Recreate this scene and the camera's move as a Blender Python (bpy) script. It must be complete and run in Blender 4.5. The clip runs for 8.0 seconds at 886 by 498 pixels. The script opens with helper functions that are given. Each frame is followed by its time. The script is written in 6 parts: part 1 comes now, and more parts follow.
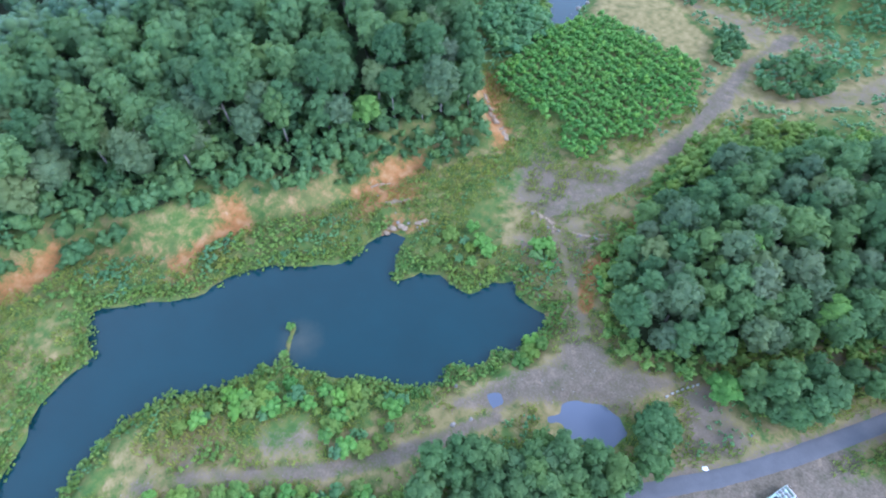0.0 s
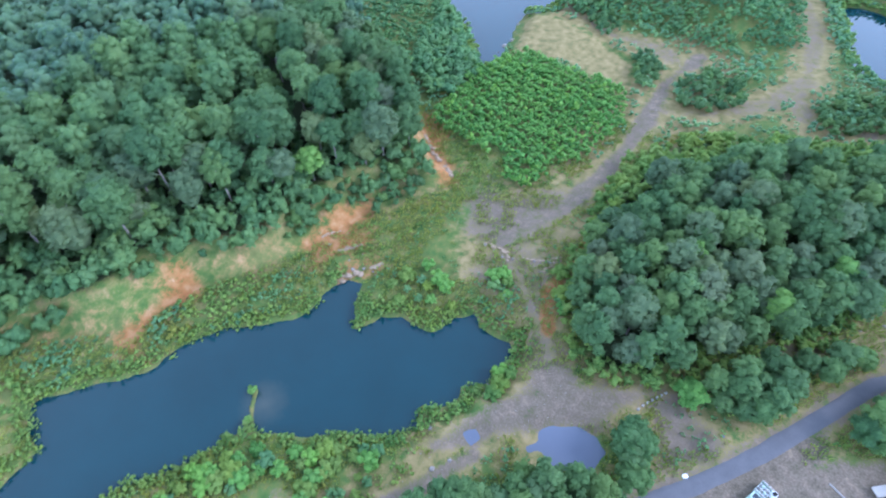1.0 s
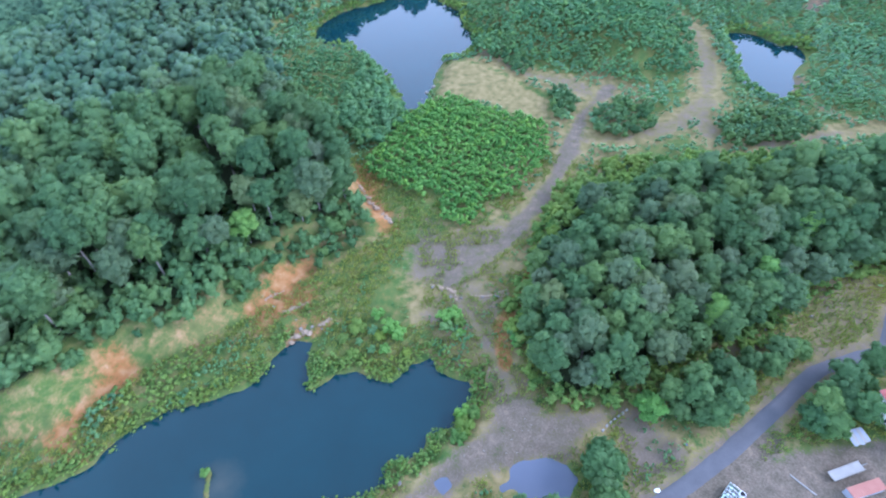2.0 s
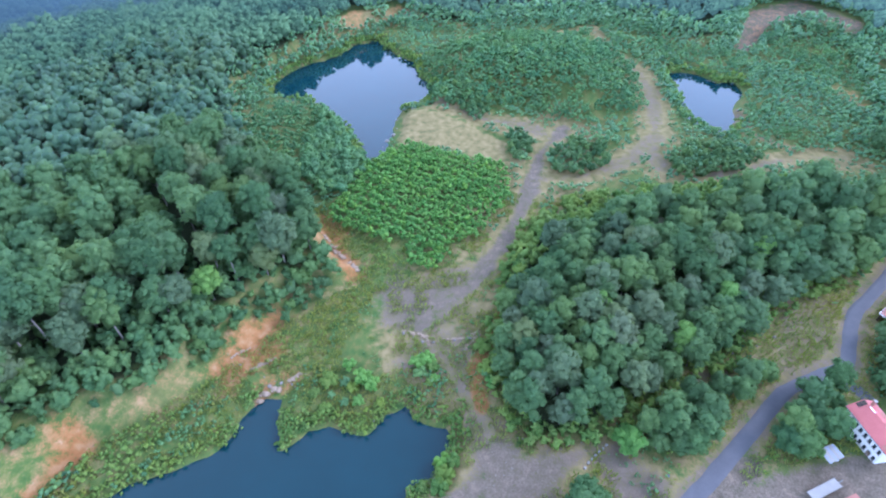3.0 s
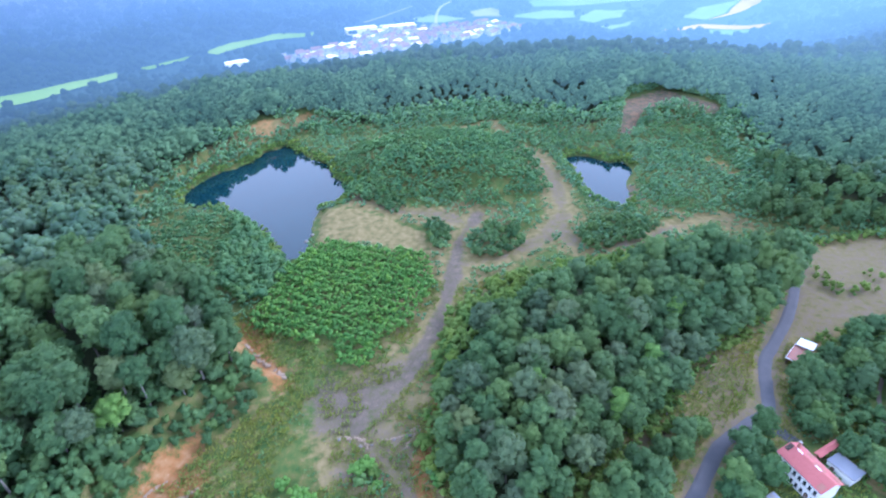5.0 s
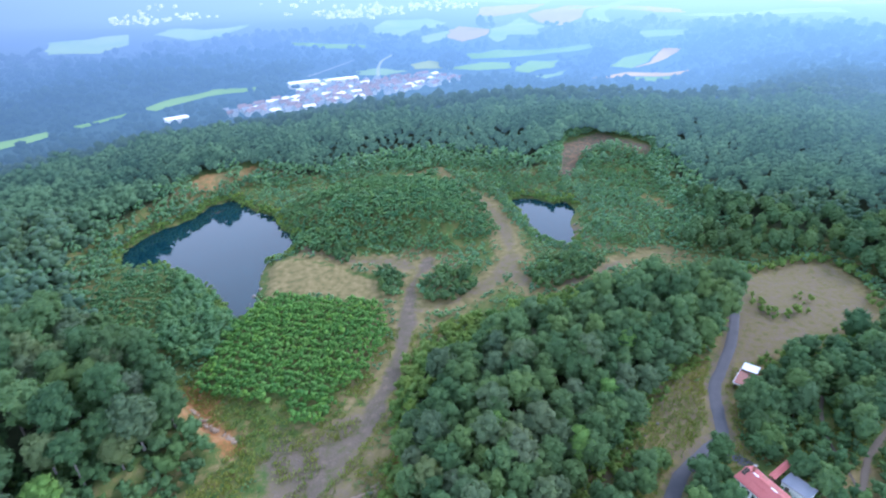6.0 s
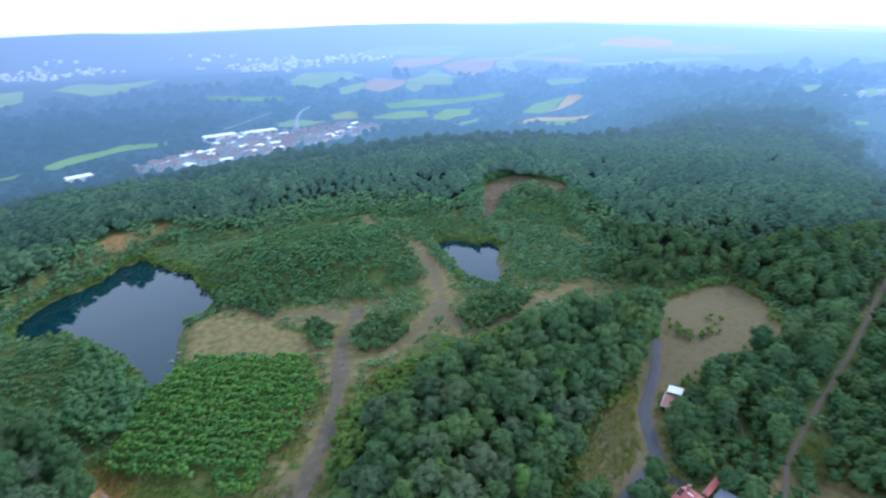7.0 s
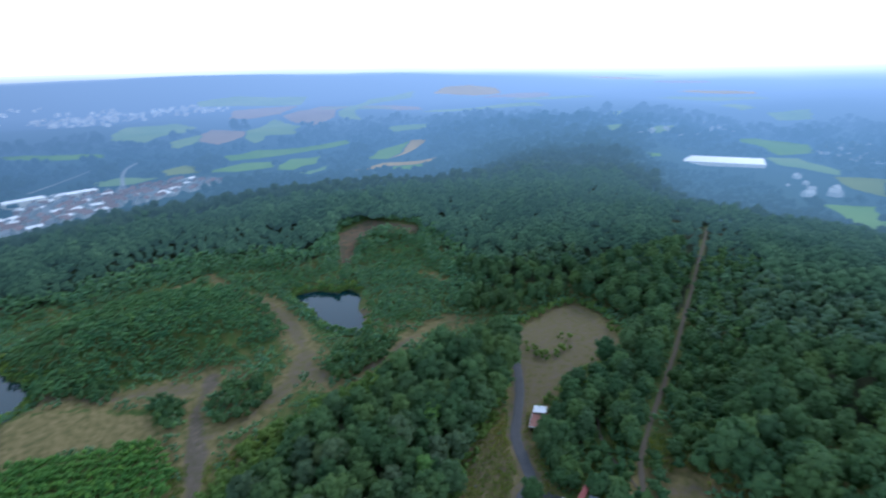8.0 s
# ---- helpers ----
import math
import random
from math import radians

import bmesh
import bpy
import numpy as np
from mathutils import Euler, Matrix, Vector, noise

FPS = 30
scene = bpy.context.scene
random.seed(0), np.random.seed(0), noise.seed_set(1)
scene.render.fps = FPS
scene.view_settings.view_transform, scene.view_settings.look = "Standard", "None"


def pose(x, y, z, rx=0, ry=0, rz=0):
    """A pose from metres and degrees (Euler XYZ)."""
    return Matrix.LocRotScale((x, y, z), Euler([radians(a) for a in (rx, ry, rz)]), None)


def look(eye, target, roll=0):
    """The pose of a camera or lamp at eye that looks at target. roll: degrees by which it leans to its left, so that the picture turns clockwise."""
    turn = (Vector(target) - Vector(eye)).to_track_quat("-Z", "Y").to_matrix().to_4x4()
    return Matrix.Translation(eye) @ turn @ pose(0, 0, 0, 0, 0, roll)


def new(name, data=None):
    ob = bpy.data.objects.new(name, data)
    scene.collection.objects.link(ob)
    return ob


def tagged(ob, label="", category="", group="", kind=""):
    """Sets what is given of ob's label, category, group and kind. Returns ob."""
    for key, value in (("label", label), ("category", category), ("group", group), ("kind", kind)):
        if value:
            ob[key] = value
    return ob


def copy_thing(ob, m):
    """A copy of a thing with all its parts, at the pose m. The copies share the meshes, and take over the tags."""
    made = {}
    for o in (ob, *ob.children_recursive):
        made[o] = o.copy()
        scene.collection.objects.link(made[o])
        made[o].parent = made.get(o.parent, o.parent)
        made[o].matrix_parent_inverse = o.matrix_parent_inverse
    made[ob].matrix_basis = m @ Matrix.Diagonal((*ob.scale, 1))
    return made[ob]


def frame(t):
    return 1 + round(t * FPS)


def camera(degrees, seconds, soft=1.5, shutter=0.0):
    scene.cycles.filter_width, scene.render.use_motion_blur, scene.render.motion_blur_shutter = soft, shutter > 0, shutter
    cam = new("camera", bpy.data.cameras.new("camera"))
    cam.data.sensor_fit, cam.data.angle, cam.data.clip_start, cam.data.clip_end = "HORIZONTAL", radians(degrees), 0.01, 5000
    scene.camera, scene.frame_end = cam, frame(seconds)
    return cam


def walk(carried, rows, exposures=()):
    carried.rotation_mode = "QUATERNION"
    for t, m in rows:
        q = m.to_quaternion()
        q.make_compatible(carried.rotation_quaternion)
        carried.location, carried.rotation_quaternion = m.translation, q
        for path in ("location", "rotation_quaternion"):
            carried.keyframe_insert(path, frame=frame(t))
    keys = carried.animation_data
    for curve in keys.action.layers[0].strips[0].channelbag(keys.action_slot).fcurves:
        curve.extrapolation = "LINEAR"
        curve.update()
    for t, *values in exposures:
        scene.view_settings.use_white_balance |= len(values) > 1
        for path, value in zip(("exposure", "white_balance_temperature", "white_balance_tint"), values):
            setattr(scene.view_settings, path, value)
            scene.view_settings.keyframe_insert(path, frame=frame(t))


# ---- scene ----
import functools

from mathutils import geometry

# The camera hangs on a drone about 120 m over the quarry floor and turns on its gimbal.
cam = camera(79.2, 8.0, soft=2.0, shutter=0.5)
walk(cam, [
    (0, pose(0, 0, 120, 34.95, 1.32, 29.21)),
    (0.5, pose(0, 0, 120, 36.61, 1.43, 25.17)),
    (1, pose(0, 0, 120, 38.90, 1.57, 21.05)),
    (1.5, pose(0, 0, 120, 41.05, 1.66, 16.47)),
    (2, pose(0, 0, 120, 43.35, 1.76, 11.94)),
    (3.5, pose(0, 0, 120, 50.25, 1.75, 5.22)),
    (4, pose(0, 0, 120, 52.67, 1.75, 2.68)),
    (4.5, pose(0, 0, 120, 54.93, 1.76, -0.05)),
    (6, pose(0, 0, 120, 61.99, 1.75, -8.80)),
    (6.5, pose(0, 0, 120, 64.21, 1.73, -12.31)),
    (7, pose(0, 0, 120, 66.55, 1.71, -17.24)),
    (7.5, pose(0, 0, 120, 68.60, 1.72, -24.66)),
    (8, pose(0, 0, 120, 70.82, 1.68, -33.37)),
], [(0, 0.91, 5080, 22), (2, 0.93, 5050, 25), (3.5, 0.91, 5020, 29), (4.5, 0.87, 5030, 30), (6, 0.52, 5350, 26), (6.5, 0.24, 5400, 23), (7, 0.00, 5400, 18), (7.5, -0.36, 5350, 14), (8, -0.66, 5350, 14)])

# ---- light ----
# A veiled summer sky: the sun stands behind thin high cloud, ahead and to the east.
SUN_HEIGHT, SUN_SIDE = radians(38), radians(70)
world = bpy.data.worlds.new("sky")
scene.world = world
world.use_nodes = True
wn, wl = world.node_tree.nodes, world.node_tree.links
sky = wn.new("ShaderNodeTexSky")
sky.sky_type, sky.sun_disc = "NISHITA", False
sky.sun_elevation, sky.sun_rotation = SUN_HEIGHT, SUN_SIDE
sky.air_density, sky.dust_density, sky.ozone_density = 1.2, 0.5, 1.5
wl.new(sky.outputs[0], wn["Background"].inputs[0])
wn["Background"].inputs[1].default_value = 0.08
cloud = wn.new("ShaderNodeBackground")
cloud.inputs[0].default_value, cloud.inputs[1].default_value = (0.79, 0.91, 1.0, 1), 1.1
upward, height_of, fade = wn.new("ShaderNodeTexCoord"), wn.new("ShaderNodeSeparateXYZ"), wn.new("ShaderNodeMapRange")
wl.new(upward.outputs["Generated"], height_of.inputs[0])
wl.new(height_of.outputs["Z"], fade.inputs["Value"])
fade.inputs["From Min"].default_value, fade.inputs["From Max"].default_value = 0.0, 0.9
fade.inputs["To Min"].default_value, fade.inputs["To Max"].default_value = 2.5, 0.65
wl.new(fade.outputs[0], cloud.inputs[1])
both = wn.new("ShaderNodeAddShader")
wl.new(wn["Background"].outputs[0], both.inputs[0])
wl.new(cloud.outputs[0], both.inputs[1])
wl.new(both.outputs[0], wn["World Output"].inputs[0])
sun = new("sun", bpy.data.lights.new("sun", "SUN"))
sun.data.energy, sun.data.angle, sun.data.color = 1.5, radians(16), (1.0, 0.96, 0.9)
sun.matrix_world = look((math.sin(SUN_SIDE) * 300, math.cos(SUN_SIDE) * 300, 300 * math.tan(SUN_HEIGHT)), (0, 0, 0))


# ---- materials ----
def nodes_of(name):
    m = bpy.data.materials.new(name)
    m.use_nodes = True
    return m, m.node_tree.nodes, m.node_tree.links


def link_noise(n, l, scale, detail=4.0, rough=0.6, coord="Object"):
    tc = n.new("ShaderNodeTexCoord")
    t = n.new("ShaderNodeTexNoise")
    t.inputs["Scale"].default_value, t.inputs["Detail"].default_value, t.inputs["Roughness"].default_value = scale, detail, rough
    l.new(tc.outputs[coord], t.inputs["Vector"])
    return t.outputs["Fac"]


def world_noise(n, l, scale, detail=4.0, rough=0.6):
    g = n.new("ShaderNodeNewGeometry")
    t = n.new("ShaderNodeTexNoise")
    t.inputs["Scale"].default_value, t.inputs["Detail"].default_value, t.inputs["Roughness"].default_value = scale, detail, rough
    l.new(g.outputs["Position"], t.inputs["Vector"])
    return t.outputs["Fac"]


def ramp(n, l, fac, stops):
    r = n.new("ShaderNodeValToRGB")
    e = r.color_ramp.elements
    while len(e) < len(stops):
        e.new(0.5)
    for el, (p, c) in zip(e, stops):
        el.position, el.color = p, (*c, 1)
    l.new(fac, r.inputs[0])
    return r.outputs[0]


def mix(n, l, fac, a, b, kind="MIX"):
    m = n.new("ShaderNodeMix")
    m.data_type, m.blend_type = "RGBA", kind
    for sock, v in ((m.inputs[0], fac), (m.inputs[6], a), (m.inputs[7], b)):
        if isinstance(v, (int, float)):
            sock.default_value = v
        elif isinstance(v, tuple):
            sock.default_value = (*v, 1)
        else:
            l.new(v, sock)
    return m.outputs[2]


def calc(n, l, op, a, b=0.5, clamp=False):
    m = n.new("ShaderNodeMath")
    m.operation, m.use_clamp = op, clamp
    for sock, v in zip(m.inputs, (a, b)):
        if isinstance(v, (int, float)):
            sock.default_value = v
        else:
            l.new(v, sock)
    return m.outputs[0]


def bump(n, l, height, strength, distance):
    b = n.new("ShaderNodeBump")
    b.inputs["Strength"].default_value, b.inputs["Distance"].default_value = strength, distance
    l.new(height, b.inputs["Height"])
    return b.outputs[0]


def finish(n, l, colour, rough=0.85, normal=None, spec=0.25, metal=0.0):
    p = n["Principled BSDF"]
    if isinstance(colour, tuple):
        p.inputs["Base Color"].default_value = (*colour, 1)
    else:
        l.new(colour, p.inputs["Base Color"])
    if isinstance(rough, (int, float)):
        p.inputs["Roughness"].default_value = rough
    else:
        l.new(rough, p.inputs["Roughness"])
    p.inputs["Specular IOR Level"].default_value, p.inputs["Metallic"].default_value = spec, metal
    if normal:
        l.new(normal, p.inputs["Normal"])
    return p


def plain_material(name, a, b, scale=0.5, rough=0.8, strength=0.3, distance=0.05, spec=0.3, metal=0.0):
    """Two tones at two scales with a fine relief."""
    m, n, l = nodes_of(name)
    f1, f2 = link_noise(n, l, scale, 5), link_noise(n, l, scale * 9, 3)
    c = mix(n, l, calc(n, l, "ADD", calc(n, l, "MULTIPLY", f1, 0.7), calc(n, l, "MULTIPLY", f2, 0.3)), a, b)
    finish(n, l, c, rough, bump(n, l, f2, strength, distance), spec, metal)
    return m


def leaf_material(name, dark, mid, light, warm=0.15, grain=1.0, sheen=0.0):
    """Foliage: one hue a plant, one shade a clump, leafy grain within it, and drifts of colour over the wood."""
    m, n, l = nodes_of(name)
    info, geo, plant = n.new("ShaderNodeObjectInfo"), n.new("ShaderNodeNewGeometry"), n.new("ShaderNodeAttribute")
    plant.attribute_name = "plant"
    own = calc(n, l, "FRACT", calc(n, l, "ADD", info.outputs["Random"], plant.outputs["Fac"]))
    drift = world_noise(n, l, 0.035, 3)
    patch = world_noise(n, l, 0.13, 2)
    clump = world_noise(n, l, 0.9 * grain, 3, 0.65)
    leafy = world_noise(n, l, 3.2 * grain, 4, 0.7)
    f = calc(n, l, "ADD", calc(n, l, "MULTIPLY", own, 0.42), calc(n, l, "MULTIPLY", geo.outputs["Random Per Island"], 0.16))
    f = calc(n, l, "ADD", f, calc(n, l, "MULTIPLY", patch, 0.26))
    f = calc(n, l, "ADD", f, calc(n, l, "MULTIPLY", calc(n, l, "SUBTRACT", clump, 0.5), 0.8))
    f = calc(n, l, "ADD", f, calc(n, l, "MULTIPLY", calc(n, l, "SUBTRACT", leafy, 0.5), 0.8))
    c = ramp(n, l, f, ((0.05, dark), (0.45, mid), (0.9, light)))
    c = mix(n, l, calc(n, l, "MULTIPLY", calc(n, l, "SUBTRACT", drift, 0.42, True), warm * 6, True), c, (mid[0] * 1.6, mid[1] * 1.08, mid[2] * 0.75))
    hue = calc(n, l, "FRACT", calc(n, l, "MULTIPLY", own, 7.31))
    c = mix(n, l, calc(n, l, "MULTIPLY", calc(n, l, "SUBTRACT", hue, 0.78, True), 1.8, True), c, (mid[0] * 1.75, mid[1] * 1.32, mid[2] * 0.72))
    c = mix(n, l, calc(n, l, "MULTIPLY", calc(n, l, "SUBTRACT", 0.2, hue, True), 3.0, True), c, (mid[0] * 1.15, mid[1] * 0.95, mid[2] * 1.12))
    relief = calc(n, l, "ADD", calc(n, l, "MULTIPLY", clump, 0.65), calc(n, l, "MULTIPLY", leafy, 0.35))
    p = finish(n, l, c, 0.7, bump(n, l, relief, 0.35, 0.4 / grain), 0.08)
    # Bluish sheen imitates haze on the foliage farther off.
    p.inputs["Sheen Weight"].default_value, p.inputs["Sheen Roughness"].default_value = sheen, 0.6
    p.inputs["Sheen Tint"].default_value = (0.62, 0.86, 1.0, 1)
    thin = n.new("ShaderNodeBsdfTranslucent")
    l.new(mix(n, l, 1.0, c, (1.5, 1.6, 0.9), "MULTIPLY"), thin.inputs[0])
    ms = n.new("ShaderNodeMixShader")
    ms.inputs[0].default_value = 0.3
    l.new(p.outputs[0], ms.inputs[1])
    l.new(thin.outputs[0], ms.inputs[2])
    l.new(ms.outputs[0], n["Material Output"].inputs[0])
    return m


# ---- terrain ----
LAKE = [(-63, 69), (-61, 72), (-55, 73), (-54, 66), (-51, 59), (-48, 62), (-47, 65), (-41, 67), (-37, 66), (-33, 65), (-30, 67), (-28, 71), (-22, 75),
        (-20, 70), (-15, 70), (-11, 69), (-9, 65), (-12, 60), (-13, 56), (-18, 52), (-18, 48), (-21, 45), (-26, 44), (-25, 39), (-29, 36), (-43, 30),
        (-50, 27), (-59, 25), (-62, 26), (-65, 22), (-70, 13), (-75, 9), (-81, 4), (-85, -4), (-86, -12), (-85, -25), (-97, -32), (-101, -24),
        (-103, -17), (-109, -8), (-106, 3), (-111, 8), (-118, 10), (-113, 16), (-96, 29), (-90, 40), (-84, 46), (-67, 57)]
FAR_LAKE = [(-124, 246), (-127, 260), (-118, 280), (-102, 294), (-96, 311), (-84, 319), (-66, 297), (-56, 289), (-49, 269), (-39, 257), (-30, 255), (-41, 245),
            (-41, 237), (-52, 231), (-53, 223), (-52, 202), (-53, 188), (-56, 183), (-60, 184), (-69, 202), (-77, 215), (-84, 223), (-94, 231), (-101, 237), (-113, 239)]
SMALL_LAKE = [(76, 280), (87, 283), (95, 280), (102, 270), (110, 274), (112, 260), (103, 244), (101, 232), (95, 219), (89, 216), (84, 222), (79, 230), (78, 244), (79, 260)]
PUDDLE = [(-1, 43), (1, 47), (4, 50), (10, 51), (14, 51), (17, 48), (15, 43), (10, 41), (4, 41)]
SMALL_PUDDLE = [(-15, 41), (-12, 43), (-11, 41), (-12, 39)]
BASIN = [(-141, -5), (-138, 3), (-131, 19), (-120, 29), (-105, 35), (-97, 53), (-83, 67), (-76, 75), (-64, 95), (-48, 111), (-46, 118), (-60, 133), (-69, 140),
         (-82, 157), (-103, 171), (-122, 193), (-132, 229), (-132, 261), (-116, 287), (-95, 316), (-72, 340), (-35, 330), (8, 343), (44, 352), (77, 338), (95, 310),
         (114, 310), (134, 322), (163, 320), (185, 317), (168, 256), (160, 216), (200, 190), (220, 120), (150, 20), (60, -60), (-140, -60)]
MOUND = [(-38, 234), (-50, 281), (-33, 310), (7, 323), (41, 322), (61, 279), (61, 233), (36, 217), (3, 233)]
PLANTATION = [(-59, 160), (-54, 178), (-47, 191), (-38, 193), (-23, 186), (-2, 181), (1, 172), (-1, 157), (-9, 141), (-18, 135), (-20, 125), (-24, 119), (-30, 120),
              (-32, 132), (-45, 133), (-59, 141), (-63, 147)]
WEST_PLANTATION = [(-123, 212), (-98, 229), (-77, 212), (-60, 184), (-55, 174), (-61, 157), (-67, 155), (-83, 171), (-103, 184), (-116, 195)]
DRY_GRASS = [(-50, 223), (-37, 225), (-20, 217), (-2, 202), (0, 184), (-21, 193), (-36, 197), (-48, 195)]
COPSE = [(-1, 99), (1, 84), (6, 68), (13, 65), (23, 68), (33, 76), (44, 85), (61, 95), (76, 114), (96, 124), (121, 140), (149, 173), (129, 174), (98, 169), (76, 165),
         (51, 163), (25, 158), (8, 138), (1, 122), (2, 108)]
LOT = [(148, 172), (161, 174), (178, 179), (194, 176), (193, 160), (185, 144), (179, 134), (155, 129), (136, 126), (117, 121), (112, 125)]
SPIT = [(-62, 26), (-64.5, 30), (-66, 34)]
MOUND_PATH = [(-34, 314), (-13, 320), (21, 325), (45, 338), (52, 303), (61, 278), (65, 244)]
LAKE_BANK = [(103, 239), (100, 216), (109, 208), (121, 200)]
RIM_PATH = [(-126, 294), (-114, 308), (-98, 327), (-80, 343), (-51, 352)]
YARD_POOL = [(38.8, 61.1), (41.4, 61.8), (41.4, 58.3), (39.4, 57.9)]
ROAD_BRANCH = [(83, 91), (88, 90), (91.5, 87), (92.5, 82.5)]
RED_EDGE = [(1, 108), (-1, 96), (-6, 84), (-3, 73)]
PLAZA = [(-22, 37), (-15, 43), (-8, 52), (-3, 62), (4, 65), (10, 62), (26, 67), (21, 61), (12, 52), (-2, 45), (-10, 38), (-20, 33)]
GREY_BASE = [(-38, 108), (-34, 122), (-26, 116), (-13, 124), (-5, 125), (-10, 104), (-18, 95), (-28, 93), (-35, 99)]
BARE_SOUTH = [(-54, 12), (-48, 18), (-41, 14), (-38, 10), (-50, 4), (-55, 6)]
TRACK_SOUTH = [(-11, 37), (-18, 28), (-26, 19), (-35, 11), (-49, 2), (-70, -12)]
WEST_SHORE = [(-127, -4), (-120, 6), (-112, 7), (-107, 1), (-109, -8), (-105, -20), (-125, -30)]
YARD = [(34, 47), (50, 61), (56, 57), (62, 62), (74, 66), (87, 70), (100, 60), (90, 30), (40, 30)]
TRACK = [(-22, 99), (-18, 103), (-9, 116), (0, 136), (7, 160), (10, 178), (12, 193), (23, 216)]
LOWER_PATH = [(-24, 97), (-16, 88), (-8, 77), (-1, 66)]
WASTE = [(-30, 93), (-18, 97), (-5, 97), (-2, 82), (0, 72), (8, 66), (-5, 64), (-10, 74), (-21, 78), (-28, 81)]
DARK_SOIL = [(23, 63), (30, 68), (36, 63), (41, 59), (39, 52), (27, 47)]
BARE_WEST = [(-77, -6), (-67, 2), (-59, 2), (-58, -2), (-71, -10)]
COVE_ROCK = [(-64, 76), (-53, 81), (-52, 76), (-62, 69)]
TRACK_WEST = [(17, 207), (6, 217), (-10, 222), (-34, 235)]
TRACK_EAST = [(12, 176), (27, 178), (39, 184), (56, 202), (61, 211), (66, 239), (64, 275), (52, 287)]
TRACK_LAKE = [(58, 206), (60, 186), (72, 181), (88, 184), (107, 195), (133, 201)]
ROAD = [(19, 35), (29, 43), (42, 54), (52, 64), (65, 78), (73, 86), (82, 91), (91, 96), (96, 106), (101, 115), (110, 124), (122, 137), (133, 152), (147, 171)]
FOREST_ROAD = [(367, 210), (321, 185), (265, 155), (223, 133), (191, 116), (144, 93), (124, 82), (113, 72)]
EAST_DRY = [(77, 116), (95, 124), (96, 106), (86, 94), (74, 89), (71, 95)]
SAND_TRACK = [(46, 85), (57, 90), (69, 95), (74, 92)]
LOT_PATH = [(114, 74), (116, 80), (119, 89), (124, 98), (130, 105)]
EAST_CLEARING = [(114, 70), (122, 73), (131, 67), (134, 60), (122, 63)]
ROAD_APRON = [(16, 35), (33, 49), (48, 60), (56, 67), (61, 66), (56, 56), (45, 40), (25, 30)]
NORTH_BANK = [(-141, 0), (-137, 14), (-118, 28), (-103, 36), (-96, 52), (-80, 70), (-62, 92), (-45, 96), (-46, 78), (-64, 74), (-86, 50), (-95, 34), (-112, 18), (-122, 8)]
BARE = [[(-78, 76), (-76, 83), (-66, 99), (-64, 96), (-62, 83), (-70, 72)], [(-106, 32), (-105, 44), (-102, 57), (-96, 53), (-102, 41), (-99, 30)],
        [(-139, 2), (-140, 4), (-136, 22), (-132, 20), (-134, 11), (-135, 1)], [(-69, 144), (-62, 144), (-45, 118), (-48, 115), (-58, 122)],
        [(-108, 320), (-101, 338), (-93, 336), (-97, 318)], [(-84, 343), (-78, 357), (-71, 352), (-76, 339)], [(118, 306), (136, 349), (166, 362), (192, 332), (186, 321), (160, 337), (139, 327), (126, 304)],
        [(154, 266), (159, 259), (158, 240), (152, 243)]]


def edge_distance(x, y, line, closed):
    d = np.full(np.shape(x), 1e9)
    pts = list(zip(line, line[1:] + line[:1])) if closed else list(zip(line, line[1:]))
    for (ax, ay), (bx, by) in pts:
        ex, ey = bx - ax, by - ay
        t = np.clip(((x - ax) * ex + (y - ay) * ey) / (ex * ex + ey * ey), 0, 1)
        d = np.minimum(d, np.hypot(x - ax - t * ex, y - ay - t * ey))
    return d


def inside(x, y, line):
    odd = np.zeros(np.shape(x), bool)
    for (ax, ay), (bx, by) in zip(line, line[1:] + line[:1]):
        if ay != by:
            odd ^= ((ay > y) != (by > y)) & (x < (bx - ax) * (y - ay) / (by - ay) + ax)
    return odd


def depth_in(x, y, line):
    """How far a point lies within an outline; negative outside."""
    d = edge_distance(x, y, line, True)
    return np.where(inside(x, y, line), d, -d)


def step(a, b, v):
    t = np.clip((v - a) / (b - a), 0, 1)
    return t * t * (3 - 2 * t)


@functools.lru_cache(None)
def wave_table(seed):
    return np.random.RandomState(seed).rand(64, 64) * 2 - 1


def waves(x, y, size, seed):
    """Smooth value noise, -1 to 1."""
    table = wave_table(seed)
    u, v = np.asarray(x) / size, np.asarray(y) / size
    i, j = np.floor(u).astype(int), np.floor(v).astype(int)
    a, b = u - i, v - j
    a, b = a * a * (3 - 2 * a), b * b * (3 - 2 * b)
    at = lambda p, q: table[p % 64, q % 64]
    return (at(i, j) * (1 - a) + at(i + 1, j) * a) * (1 - b) + (at(i, j + 1) * (1 - a) + at(i + 1, j + 1) * a) * b


# How far out the crest of the hill lies, by the compass.
CREST_AZ = [-180, -90, -45, -30, -15, 0, 15, 35, 60, 90, 180]
CREST_R = [330, 300, 285, 310, 350, 395, 430, 460, 350, 300, 330]
VALLEY_R = [0, 400, 500, 650, 850, 1100, 1500, 2000, 2600, 3300, 4200, 4950]
VALLEY_Z = [0, 0, -8, -40, -75, -88, -85, -70, -45, -15, 25, 58]
SPUR_Z = [0, 0, 0, -3, -9, -22, -45, -55, -45, -15, 25, 58]


